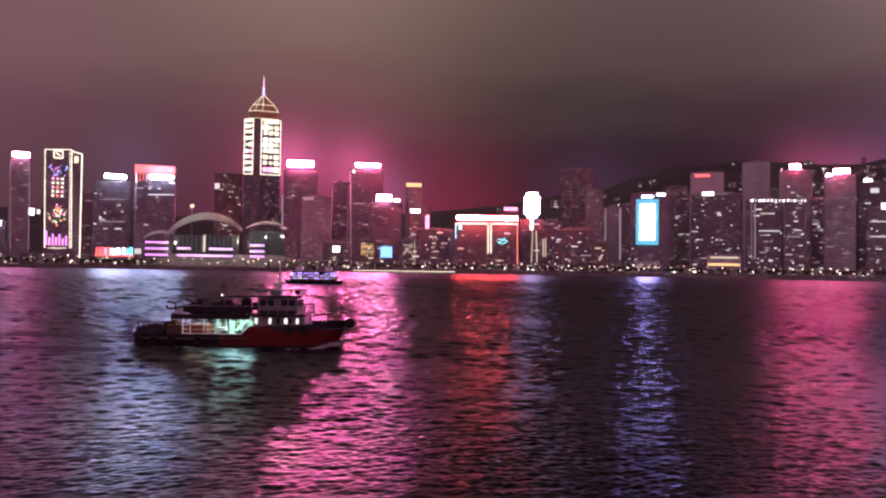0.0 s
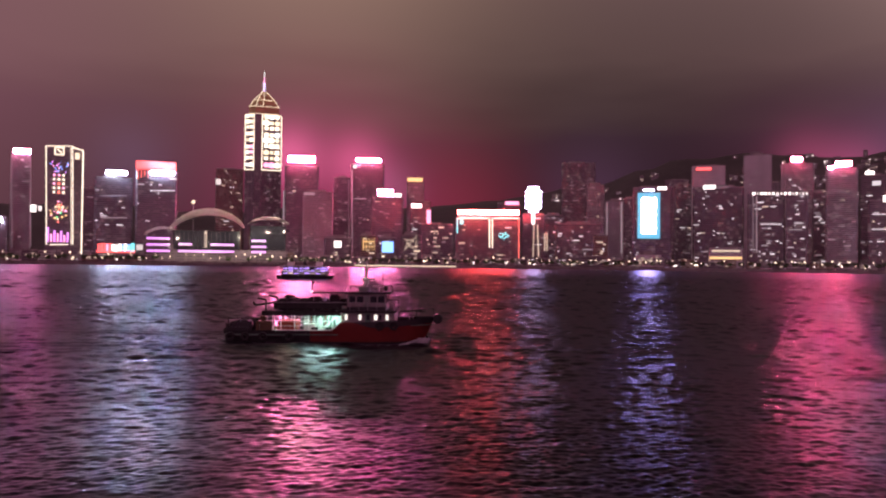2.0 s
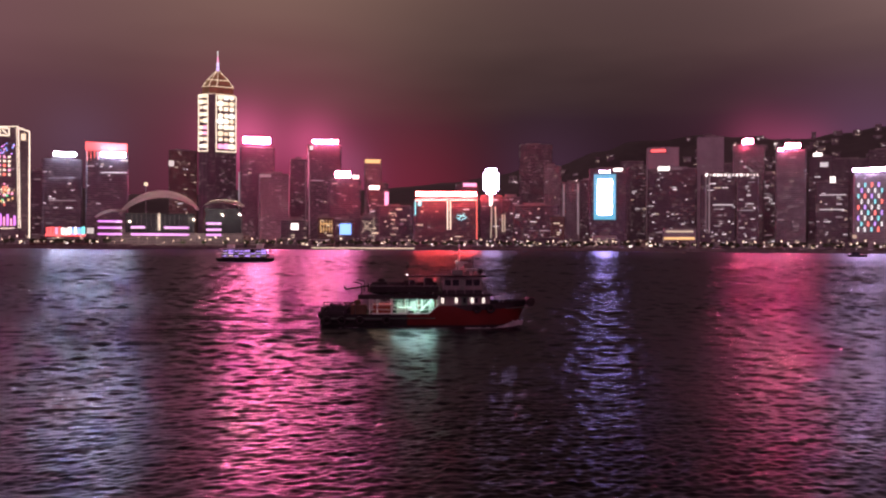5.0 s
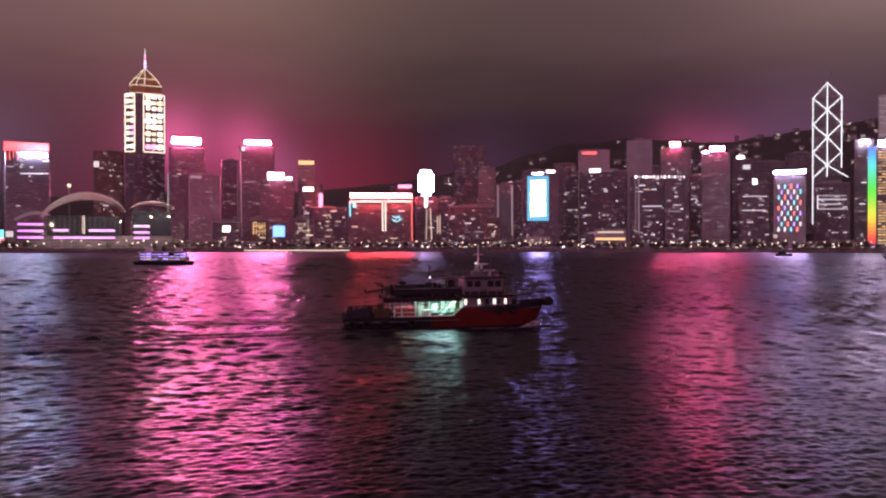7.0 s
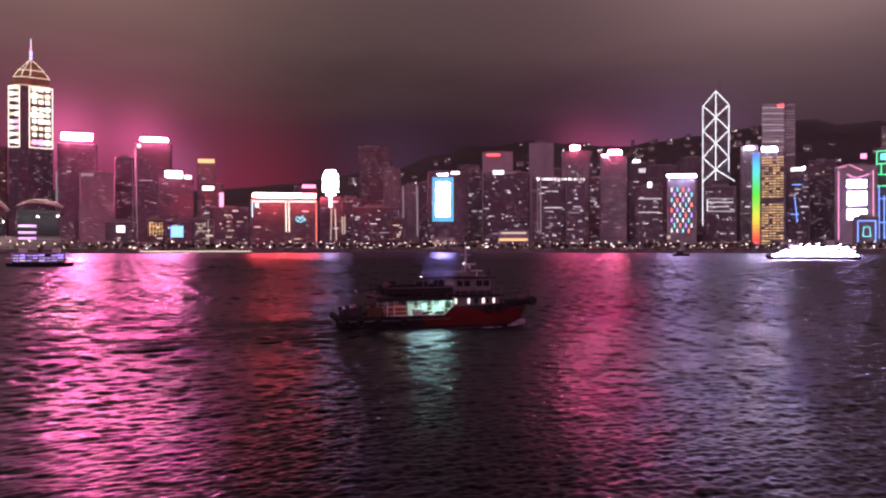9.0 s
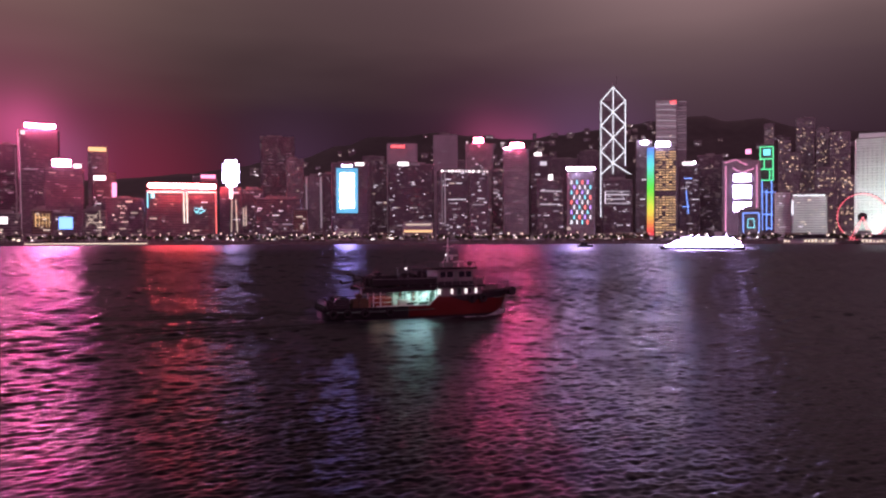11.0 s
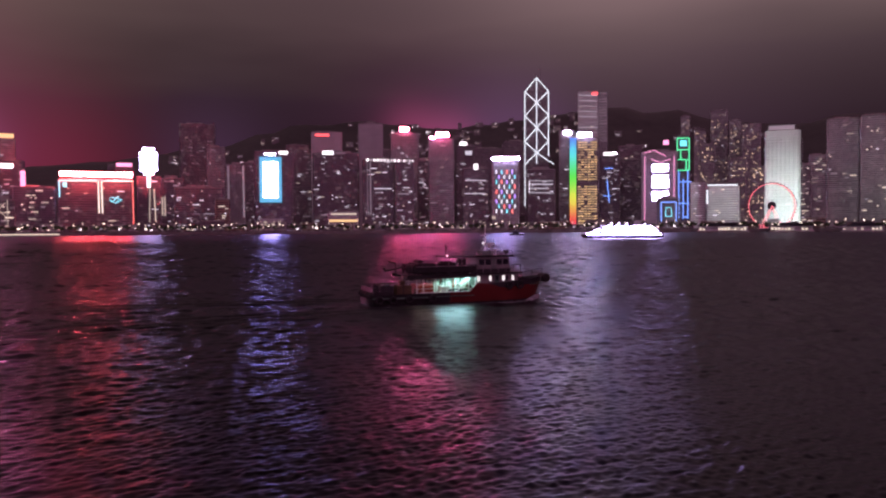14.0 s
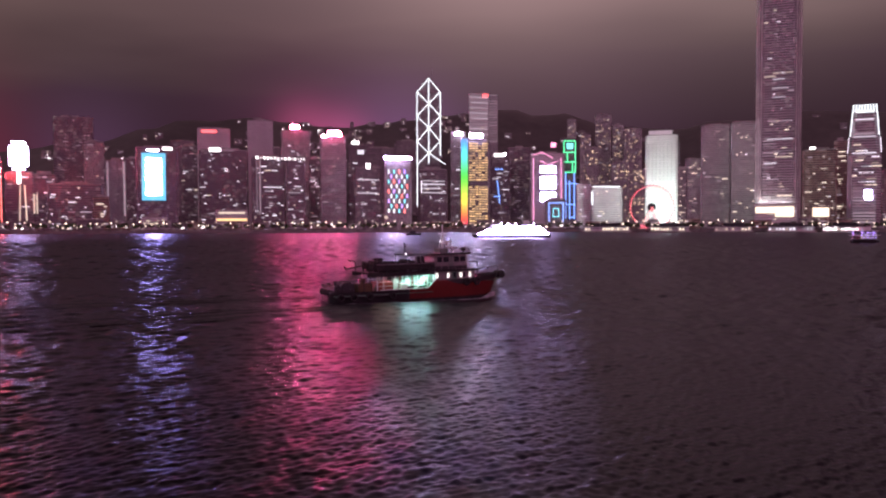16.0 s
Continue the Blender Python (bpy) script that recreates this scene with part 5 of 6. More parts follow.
        z += 4.6
    # second face of the banded glass tower
    boxes("side_wall", "fgrey", spire, (SPIRE_W / 2, SPIRE_W / 2 + 20, 9, 46, -1, SPIRE_H - LAND - 1))
    for i in range(18):
        z = SPIRE_H - LAND - 4 - i * 6
        piece("lit_floor", "w_dim", spire, SPIRE_W / 2 + 1, SPIRE_W / 2 + 19.5, 8.4, 8.9, z, z + 1.4)
    # portholes on the pale tower, and unseen lamps added to brighten its face
    for r in range(26):
        for k in range(9):
            piece("window", "steel", jar, -JAR_W / 2 + 4 + k * 5.6, -JAR_W / 2 + 5.4 + k * 5.6, -0.15, 0.2, 6 + r * 4.8, 8 + r * 4.8)
    for k in range(4):
        f = boxes("floodlight", "s_jar", jar, (-3, 3, 0, 0.6, -2, 2))
        f.matrix_basis = pose(-21 + k * 14, -80, 4.5, 35)
        boxes("floodlight_housing", "dark", f, (-3.5, 3.5, -1.0, -0.05, -2.5, 2.5), (-0.4, 0.4, -0.9, -0.3, -5.5, -2.4))


M["s_jar"] = glow("added_greenish_light", (0.82, 1.0, 0.90), 600)
spire_tower()
braced_tower()
convention_hall()
tall_harbour_tower()
crowned_tower()
ferris_wheel()
finish_special()


# ---- the promenade ----
def street_lamps():
    first = None
    rng = random.Random(11)
    az = 31.5
    i = 0
    while az > -68:
        x, y = polar(az, SHORE + rng.uniform(10, 26))
        if first is None:
            first = thing("street_lamp", "promenade lamp with a warm glowing head", "lamp", (x, y, LAND), az, "promenade lamps")
            bars("pole", "steel", first, [((0, 0, -0.5), (0, 0, 7.4))], 0.12)
            boxes("head", "lamp", first, (-0.75, 0.75, -0.75, 0.75, 7.4, 8.6))
        else:
            s = copy_thing(first, pose(x, y, LAND, 0, 0, az))
            s.scale = (rng.uniform(0.6, 1.3),) * 2 + (rng.uniform(0.6, 1.5),)
        az -= rng.uniform(0.32, 0.62)


def make_tree(seed, h=9.0):
    """A promenade tree: tapered trunk, limbs, and a crown of many leaf clumps."""
    rng = random.Random(seed)
    t = thing("tree", "dark leafy promenade tree", "tree", (0, 0, 0), 0, "promenade trees")
    bm = bmesh.new()
    bar(bm, (0, 0, -0.5), (0.2, 0, h * 0.45), 0.3)
    for k in range(5):
        a = k * 1.256 + rng.random()
        bar(bm, (0.2, 0, h * 0.4), (math.cos(a) * h * 0.22, math.sin(a) * h * 0.22, h * rng.uniform(0.6, 0.8)), 0.14, 4)
    part("trunk", bm, "bark", t)
    bm = bmesh.new()
    for k in range(260):
        a, r, v = rng.uniform(0, 6.28), rng.random() ** 0.5 * h * 0.42, rng.uniform(-1, 1)
        c = Vector((r * math.cos(a), r * math.sin(a), h * 0.68 + v * h * 0.3 * math.sqrt(max(0, 1 - (r / (h * 0.45)) ** 2))))
        s = rng.uniform(0.35, 0.8)
        q = Euler((rng.uniform(0, 6), rng.uniform(0, 6), rng.uniform(0, 6))).to_matrix()
        vs = [bm.verts.new(c + q @ Vector(p) * s) for p in ((-1, 0, 0), (0, -0.6, 0.15), (1, 0, 0), (0, 0.6, 0.15))]
        bm.faces.new(vs)
    part("crown", bm, "leaf", t)
    return t


def trees():
    rng = random.Random(4)
    kinds = [make_tree(s, h) for s, h in ((1, 9.0), (2, 11.0), (3, 8.0))]
    az, n = 31.0, 0
    while az > -66:
        m = pose(*polar(az, SHORE + rng.uniform(18, 55)), LAND, 0, 0, rng.uniform(0, 360))
        if n < 3:
            kinds[n].matrix_basis = m
        else:
            copy_thing(kinds[n % 3], m)
        n += 1
        az -= rng.uniform(0.3, 0.75)


def waterfront_lights():
    """Kiosks and low blocks along the quay road, each with a few lit openings."""
    rng = random.Random(15)
    az = 31.0
    while az > -67:
        d = SHORE + rng.uniform(45, 75)
        w, h = rng.uniform(12, 30), rng.uniform(6, 15)
        x, y = polar(az, d)
        t = thing("waterfront_building", "low quayside building with small warm lights", "building", (x, y, LAND), az, "quayside buildings")
        boxes("wall", rng.choice(("fdark", "fbrown", "fgrey")), t, (-w / 2, w / 2, 0, 12, -0.5, h))
        boxes("roof", "concrete", t, (-w / 2 - 0.5, w / 2 + 0.5, -0.6, 12.5, h, h + 0.7))
        for k in range(rng.randint(2, 5)):
            wx, wz, ww = rng.uniform(-w / 2 + 1, w / 2 - 3.5), rng.uniform(2, max(2.5, h - 3)), rng.uniform(1.2, 2.8)
            piece("lit_window", rng.choice(("lamp", "lampw", "w_warm", "w_cool", "w_warm")), t, wx, wx + ww, -0.4, 0.2, wz, wz + rng.uniform(1.0, 2.0))
        az -= rng.uniform(0.9, 1.7)
    # the long lit quay edge
    x, y = polar(4.0, SHORE - 1)
    t = thing("lit_quay", "long quay edge lit by a pale strip light", "quay", (x, y, LAND), 4.0)
    boxes("deck", "concrete", t, (-90, 90, -6, 8, -5, -0.2))
    piece("strip_light", "s_gold", t, -88, 88, -6.5, -6.05, -1.6, -0.5)
    # ferry piers at the west end
    for az, w, mat in ((-46.5, 60, "s_gold"), (-50.8, 50, "s_gold"), (-55.0, 46, "w_warm"), (-58.6, 54, "w_cool"), (-61.8, 50, "lampw")):
        x, y = polar(az, SHORE - 42)
        t = thing("ferry_pier", "low ferry pier with a lit hall and dark roof", "pier", (x, y, 0), az, "ferry piers")
        boxes("deck", "concrete", t, (-w / 2, w / 2, 0, 44, -3, 1.6))
        boxes("hall", "fpale", t, (-w / 2 + 2, w / 2 - 2, 3, 40, 1.6, 7))
        boxes("roof", "dark", t, (-w / 2, w / 2, 1, 42, 7, 8.2), (-w / 4, w / 4, 8, 30, 8.2, 11))
        n = int(w / 4)
        for k in range(n):
            if rng.random() < 0.8:
                x0 = -w / 2 + 3 + k * (w - 6) / n
                piece("lit_opening", mat if rng.random() < 0.6 else "w_warm", t, x0, x0 + 2.4, 2.5, 3.2, 2.6, rng.uniform(4.2, 6))
        for k in range(6):
            bars("pile", "stone", t, [((-w / 2 + 2 + k * (w - 4) / 5, 1, -4), (-w / 2 + 2 + k * (w - 4) / 5, 1, 0))], 0.5)


def hill_houses():
    """Houses and blocks of flats scattered over the slope."""
    rng = random.Random(31)
    for az0, az1, u0, u1, n in ((-3.0, -20, 0.15, 0.62, 60), (-20, -37, 0.30, 0.80, 110), (-37, -52, 0.15, 0.55, 40), (4, -3, 0.1, 0.35, 10), (-55, -63, 0.5, 0.85, 8)):
        for i in range(n):
            az, u = rng.uniform(az0, az1), rng.uniform(u0, u1)
            dist, z = slope(az, u)
            x, y = polar(az, dist)
            w, h = rng.uniform(12, 28), rng.uniform(10, 30)
            t = thing("hillside_house", "distant hillside building with small warm lights", "building", (x, y, z - 8), az, "hillside buildings")
            boxes("wall", "fdark", t, (-w / 2, w / 2, 0, 18, -12, h))
            boxes("roof", "concrete", t, (-w / 2 - 0.5, w / 2 + 0.5, -0.5, 18.5, h, h + 1))
            for k in range(rng.randint(1, 4)):
                wx, wz = rng.uniform(-w / 2, w / 2 - 5), rng.uniform(h * 0.4, h - 4)
                piece("lit_window", rng.choice(("w_warm", "w_cool", "w_warm", "w_dim", "lampw")), t, wx, wx + rng.uniform(2.5, 5), -0.4, 0.2, wz, wz + rng.uniform(1.8, 2.6))


street_lamps()
trees()
waterfront_lights()
hill_houses()


# ---- vessels ----
def work_boat():
    """A harbour work boat: x towards the bow, origin on the waterline amidships."""
    t = thing("work_boat", "red and black harbour work boat with lit open deck", "boat")
    n = 40
    L0, L1 = -13.2, 13.2

    def beam(u):
        return 3.45 * (1 - max(0.0, (u - 0.62) / 0.38) ** 2.2) * (0.90 + 0.10 * min(1, u / 0.12)) + 0.05

    def sheer(u):
        if u < 0.50:
            return 1.65
        if u < 0.545:
            return 1.65 + (u - 0.50) / 0.045 * 1.15
        return 2.70 + 0.55 * ((u - 0.545) / 0.455) ** 1.7

    def shell(name, u0, u1, mat, lo, hi):
        """A band of the hull's plating between the heights lo(u) and hi(u), both sides, from u0 to u1."""
        bm = bmesh.new()
        cols = []
        for i in range(n + 1):
            u = u0 + (u1 - u0) * i / n
            col = []
            for k in range(6):
                v = k / 5
                z = lo(u) + (hi(u) - lo(u)) * v
                flare = 0.80 + 0.20 * min(1.0, max(0.0, (z + 1.2) / 3.4)) ** 0.8
                rake = 1.9 * max(0, (u - 0.72) / 0.28) * (z / 3.8 - 1) * max(0, (u - 0.8) / 0.2)
                col.append((L0 + (L1 - L0) * u + rake, beam(u) * flare, z))
            cols.append(([bm.verts.new((x, -y, z)) for x, y, z in col], [bm.verts.new((x, y, z)) for x, y, z in col]))
        for (a, b), (c, d) in zip(cols[:-1], cols[1:]):
            for k in range(5):
                bm.faces.new((a[k], c[k], c[k + 1], a[k + 1]))
                bm.faces.new((b[k], b[k + 1], d[k + 1], d[k]))
        for a, b in (cols[0], cols[-1]):
            for k in range(5):
                bm.faces.new((a[k], a[k + 1], b[k + 1], b[k]))
        ob = part(name, bm, mat, t)
        for p in ob.data.polygons:
            p.use_smooth = True
        return ob

    shell("hull", 0.0, 1.0, "hullblack", lambda u: -1.4, lambda u: 0.28)
    # black aft plating, run forward over red plating whose dimness it paints in
    shell("hull", 0.0, 0.40, "hullblack", lambda u: 0.28, sheer)
    shell("hull", 0.40, 0.985, "hullred", lambda u: 0.28, lambda u: sheer(u) - 0.75 * min(1.0, max(0.0, (u - 0.60) / 0.08)))
    shell("bow_bulwark", 0.60, 0.985, "hullblack", lambda u: sheer(u) - 0.75 * min(1.0, max(0.0, (u - 0.60) / 0.08)), lambda u: sheer(u) + 0.01)
    # decks
    bm = bmesh.new()
    ring(bm, [(L0 + 26.4 * u, -beam(u) * 0.98) for u in [i / 20 * 0.53 for i in range(21)]]
         + [(L0 + 26.4 * u, beam(u) * 0.98) for u in [i / 20 * 0.53 for i in range(20, -1, -1)]], 1.1, 1.2)
    part("main_deck", bm, "deckpaint", t)
    bm = bmesh.new()
    ring(bm, [(L0 + 26.4 * u, -beam(u) * 0.97) for u in [0.52 + i / 20 * 0.46 for i in range(21)]]
         + [(L0 + 26.4 * u, beam(u) * 0.97) for u in [0.52 + i / 20 * 0.46 for i in range(20, -1, -1)]], 2.2, 2.3)
    part("fore_deck", bm, "deckpaint", t)
    # white rubbing line up the step of the bulwark
    for sy in (-1, 1):
        bars("coaming", "white", t, [((-6.9, sy * 3.46, 1.72), (0.0, sy * 3.46, 1.72)), ((0.0, sy * 3.46, 1.72), (1.2, sy * 3.46, 2.85)),
                                     ((1.2, sy * 3.46, 2.85), (1.2, sy * 3.40, 3.9))], 0.07)
        bars("rubbing_strake", "rubber", t, [((-13.1, sy * 3.25, 0.95), (-5.4, sy * 3.5, 0.95))], 0.16)
    # tyre fenders
    def tyre(x, y, z, r=0.5):
        bm = bmesh.new()
        loops = [[bm.verts.new((x + (r + 0.16 * math.cos(q)) * math.cos(a), y + 0.16 * math.sin(q), z + (r + 0.16 * math.cos(q)) * math.sin(a)))
                  for q in [2 * math.pi * k / 6 for k in range(6)]] for a in [2 * math.pi * i / 14 for i in range(14)]]
        for i in range(14):
            for k in range(6):
                bm.faces.new((loops[i][k], loops[(i + 1) % 14][k], loops[(i + 1) % 14][(k + 1) % 6], loops[i][(k + 1) % 6]))
        part("tyre_fender", bm, "rubber", t)
    for x in (-12.4, -10.6, -8.4, -5.2, 5.9, 7.6):
        tyre(x, -3.55 if x < 7 else -3.3, 0.9 if x < 0 else 2.3, 0.42)
    for y in (-2.4, -0.8, 0.8, 2.4):
        bm = bmesh.new()
        bmesh.ops.create_uvsphere(bm, u_segments=12, v_segments=8, radius=0.5, matrix=Matrix.Translation((-13.1, y, 1.5)))
        part("stern_fender", bm, "rubber", t)
    bm = bmesh.new()
    bmesh.ops.create_cone(bm, cap_ends=True, segments=14, radius1=0.62, radius2=0.62, depth=1.9,
                          matrix=Matrix.Translation((12.9, 0, 2.95)) @ Matrix.Rotation(radians(90), 4, "X"))
    bmesh.ops.bevel(bm, geom=bm.edges[:], offset=0.12, segments=2, affect="EDGES")
    part("bow_fender", bm, "rubber", t)
    # stern gear: winch, towing bitt, coiled rope, locker
    for x, y in ((-11.0, -1.2), (-10.6, 1.6)):
        bm = bmesh.new()
        bmesh.ops.create_cone(bm, cap_ends=True, segments=14, radius1=0.72, radius2=0.72, depth=1.6,
                              matrix=Matrix.Translation((x, y, 2.2)) @ Matrix.Rotation(radians(90), 4, "X"))
        bmesh.ops.bevel(bm, geom=bm.edges[:], offset=0.15, segments=2, affect="EDGES")
        w = part("winch", bm, "dark", t)
        for s in (-1.05, 1.05):
            boxes("winch_frame", "dark", w, (x - 0.9, x + 0.9, y + s - 0.1, y + s + 0.1, 1.2, 2.7), bevel=0.05)
    boxes("bollard", "dark", t, (-12.6, -12.1, -2.4, -1.9, 1.2, 2.6), (-12.9, -11.8, -2.3, -2.0, 2.1, 2.3), bevel=0.06)
    boxes("bollard", "dark", t, (-12.6, -12.1, 1.9, 2.4, 1.2, 2.6), (-12.9, -11.8, 2.0, 2.3, 2.1, 2.3), bevel=0.06)
    boxes("gear_locker", "gear", t, (-9.6, -7.6, -2.4, -0.6, 1.2, 2.7), (-9.2, -8.4, -2.0, -1.0, 2.7, 3.3), bevel=0.12, label="gear locker tinted by warm light")
    boxes("drum", "gear", t, (-7.4, -6.9, -2.9, -2.4, 1.2, 2.2), bevel=0.1)
    boxes("bulwark", "hullblack", t, (-13.1, -12.95, -3.0, 3.0, 1.2, 2.5), (-13.0, -10.4, -3.12, -3.0, 1.6, 2.0), (-13.0, -10.4, 3.0, 3.12, 1.6, 2.0))
    # open working deck under the boat deck
    boxes("boat_deck", "canvas", t, (-8.6, 7.9, -3.3, 3.3, 3.88, 4.05), bevel=0.04, label="dark painted upper deck plate")
    for x in (-7.2, -6.3, -4.6, -2.9, -1.4, 0.1, 1.0):
        for y in (-3.15, 3.15):
            bars("stanchion", "white", t, [((x, y, 1.2), (x, y, 3.9))], 0.075)
    for z in (2.2, 2.75):
        for y in (-3.15, 3.15):
            bars("guard_rail", "white", t, [((-7.2, y, z), (0.1, y, z))], 0.04)
    boxes("engine_casing", "casing", t, (-4.2, 1.3, -0.6, 1.6, 1.2, 3.88), bevel=0.08)
    for x in (-3.6, -1.9, 0.4):
        boxes("casing_door", "white", t, (x - 0.35, x + 0.35, -0.66, -0.61, 1.3, 3.1), bevel=0.01)
    for k, x in enumerate((-3.0, -2.6, -1.2, -0.8, 0.9)):
        bars("pipe", "white" if k % 2 else "cargo", t, [((x, -0.75, 1.2), (x, -0.75, 3.85))], 0.09)
    bars("hose", "rubber", t, [((-5.6, -2.6, 3.3), (-3.4, -2.7, 3.1)), ((-3.4, -2.7, 3.1), (-1.2, -2.7, 3.4))], 0.06)
    boxes("cable_reel", "dark", t, (-2.6, -1.8, -2.9, -2.2, 1.2, 2.0), (-0.7, 0.2, -3.0, -2.5, 1.2, 1.75), bevel=0.08)
    boxes("locker", "cargo", t, (-6.9, -4.6, -2.3, 0.4, 1.2, 2.75), bevel=0.06, label="red painted deck locker")
    boxes("workbench", "white", t, (-3.6, -2.2, -2.4, -1.5, 1.2, 2.3), (-3.7, -2.1, -2.5, -1.4, 2.3, 2.4))
    bm = bmesh.new()
    for k in range(8):
        box(bm, -1.8 + k * 0.33, -1.4 + k * 0.33, -2.7, -1.6, 1.35 + k * 0.32, 1.42 + k * 0.32)
    bar(bm, (-1.8, -2.75, 1.3), (1.0, -2.75, 3.9), 0.06)
    bar(bm, (-1.8, -2.75, 2.1), (0.6, -2.75, 4.2), 0.04)
    bar(bm, (-1.8, -1.55, 1.3), (1.0, -1.55, 3.9), 0.06)
    part("stair", bm, "white", t, "white steel stair to the upper deck")
    for x, y in ((-0.4, -2.4), (0.5, -1.9), (-0.9, -1.4), (0.9, -2.7)):
        boxes("gear_box", "deckpaint", t, (x - 0.4, x + 0.3, y - 0.3, y + 0.3, 1.2, 2.0), bevel=0.05)
    # strips and plates added to hide the tubes from view and shade the casing
    for y in (-3.32, 3.32):
        boxes("deck_valance", "canvas", t, (-8.6, 1.3, y - 0.04, y + 0.04, 3.50, 3.9))
    for x, y in ((-6.4, -1.8), (-4.9, -2.3), (-3.2, -2.5), (-1.6, -2.6), (-0.2, -2.6), (-0.9, -1.5), (0.35, -2.2)):
        boxes("tube_light", "s_deck" if x > -4 else "s_deckw", t, (x - 0.55, x + 0.55, y - 0.05, y + 0.05, 3.46, 3.56))
        boxes("lamp_reflector", "dark", t, (x - 0.65, x + 0.65, y + 0.08, y + 0.12, 3.44, 3.87))
    # deckhouse with lit windows
    boxes("deckhouse", "housepaint", t, (1.3, 7.6, -2.75, 2.75, 2.3, 3.88), bevel=0.1)
    for x, w, lit in ((1.7, 0.30, 1), (3.4, 0.30, 1), (4.4, 0.36, 0), (5.35, 0.36, 1), (5.9, 0.3, 0), (6.75, 0.30, 1)):
        f = boxes("window", "s_cabin" if lit else "glass", t, (x - w / 2, x + w / 2, -2.80, -2.765, 2.95, 3.6))
        boxes("window_frame", "steel", f, (x - w / 2 - 0.06, x + w / 2 + 0.06, -2.785, -2.756, 2.88, 3.67))
        boxes("window", "s_cabin" if lit else "glass", t, (x - w / 2, x + w / 2, 2.765, 2.80, 2.95, 3.6))
    boxes("door", "deckpaint", t, (4.0, 4.75, -2.79, -2.755, 2.35, 3.75))
    # upper works: canvas screens, wheelhouse and awning
    for sy in (-1, 1):
        boxes("canvas_screen", "canvas", t, (-7.2, 1.2, sy * 3.1 - 0.05, sy * 3.1 + 0.05, 4.3, 5.25))
        bars("deck_rail", "steel", t, [((-7.2, sy * 3.2, 5.1), (1.3, sy * 3.2, 5.1)), ((7.7, sy * 3.2, 4.05), (7.7, sy * 3.2, 5.1)), ((1.3, sy * 3.2, 5.1), (7.7, sy * 3.2, 5.1))], 0.04)
        bars("deck_rail", "steel", t, [((x, sy * 3.2, 4.05), (x, sy * 3.2, 5.1)) for x in (2.2, 3.3, 4.4, 5.5, 6.6)], 0.035)
    boxes("raft_canister", "canvas", t, (-6.9, -4.9, -2.2, 2.2, 4.05, 5.5), (-4.6, -3.4, -1.6, 1.6, 4.05, 5.0), (-6.4, -5.4, -1.2, 1.2, 5.5, 5.9), bevel=0.28, label="dark canvas-covered gear on the upper deck")
    boxes("vent_box", "dark", t, (-2.6, -1.4, -1.8, 1.8, 4.05, 5.5), bevel=0.2)
    boxes("funnel", "dark", t, (-0.6, 0.6, -1.2, -0.2, 4.05, 6.0), bevel=0.15)
    boxes("wheelhouse", "housepaint", t, (1.7, 6.6, -2.2, 2.2, 4.05, 6.15), bevel=0.12)
    for x0, x1 in ((2.0, 2.75), (2.95, 3.75), (4.6, 5.4), (5.55, 6.35)):
        for y in (-2.235, 2.235):
            f = boxes("window", "glass", t, (x0, x1, y - 0.02, y + 0.02, 5.05, 5.85))
    for y0 in (-1.9, -0.6, 0.7):
        boxes("window", "glass", t, (6.59, 6.63, y0, y0 + 1.15, 5.05, 5.85))
    boxes("awning", "canvas", t, (-2.6, 1.5, -2.4, 2.4, 6.2, 6.32), bevel=0.03)
    boxes("wheelhouse_roof", "canvas", t, (1.3, 7.1, -2.5, 2.5, 6.16, 6.34), bevel=0.05)
    for x in (-2.4, -0.5):
        for y in (-2.3, 2.3):
            bars("awning_pole", "steel", t, [((x, y, 4.05), (x, y, 6.2))], 0.05)
    # wheelhouse door, dark lower band and the clutter of the upper deck
    boxes("wheelhouse_door", "casing", t, (3.85, 4.5, -2.25, -2.205, 4.15, 5.95), bevel=0.01)
    for y in (-2.24, 2.24):
        boxes("wheelhouse_band", "dark", t, (1.72, 6.58, y - 0.02, y + 0.02, 4.1, 4.55))
    bars("roof_rail", "steel", t, [((1.5, y, 7.0), (6.9, y, 7.0)) for y in (-2.3, 2.3)] + [((x, y, 6.3), (x, y, 7.0)) for x in (1.5, 2.85, 4.2, 5.55, 6.9) for y in (-2.3, 2.3)], 0.03)
    boxes("searchlight", "dark", t, (6.2, 6.7, -1.6, -1.1, 6.6, 7.1), (6.35, 6.5, -1.45, -1.3, 6.3, 6.6), bevel=0.04)
    rng = random.Random(19)
    for k in range(9):
        x, y = rng.uniform(-7.4, 0.2), rng.uniform(-2.8, 2.4)
        w, h = rng.uniform(0.35, 0.9), rng.uniform(0.5, 1.9)
        boxes("tarpaulin", "canvas", t, (x - w, x + w, y - 0.5, y + 0.5, 4.05, 4.05 + h), bevel=0.2)
    bars("flag_staff", "dark", t, [((-2.7, -1.9, 6.3), (-2.7, -1.9, 8.0)), ((-2.7, -1.9, 7.2), (-2.4, -1.9, 7.7))], 0.05)
    bars("davit", "dark", t, [((-8.2, y, 4.05), (-8.2, y, 5.4)) for y in (-2.9, 2.9)] + [((-8.2, y, 5.4), (-9.2, y, 5.6)) for y in (-2.9, 2.9)], 0.07)
    boxes("nav_light", "lampw", t, (-2.75, -2.6, -2.35, -2.2, 6.35, 6.5))
    # flying bridge, radar and masts
    boxes("bridge_screen", "casing", t, (3.0, 4.3, -1.0, 1.0, 6.34, 7.0), bevel=0.08)
    bars("mast", "white", t, [((3.9, 0, 6.3), (3.9, 0, 10.3))], 0.09)
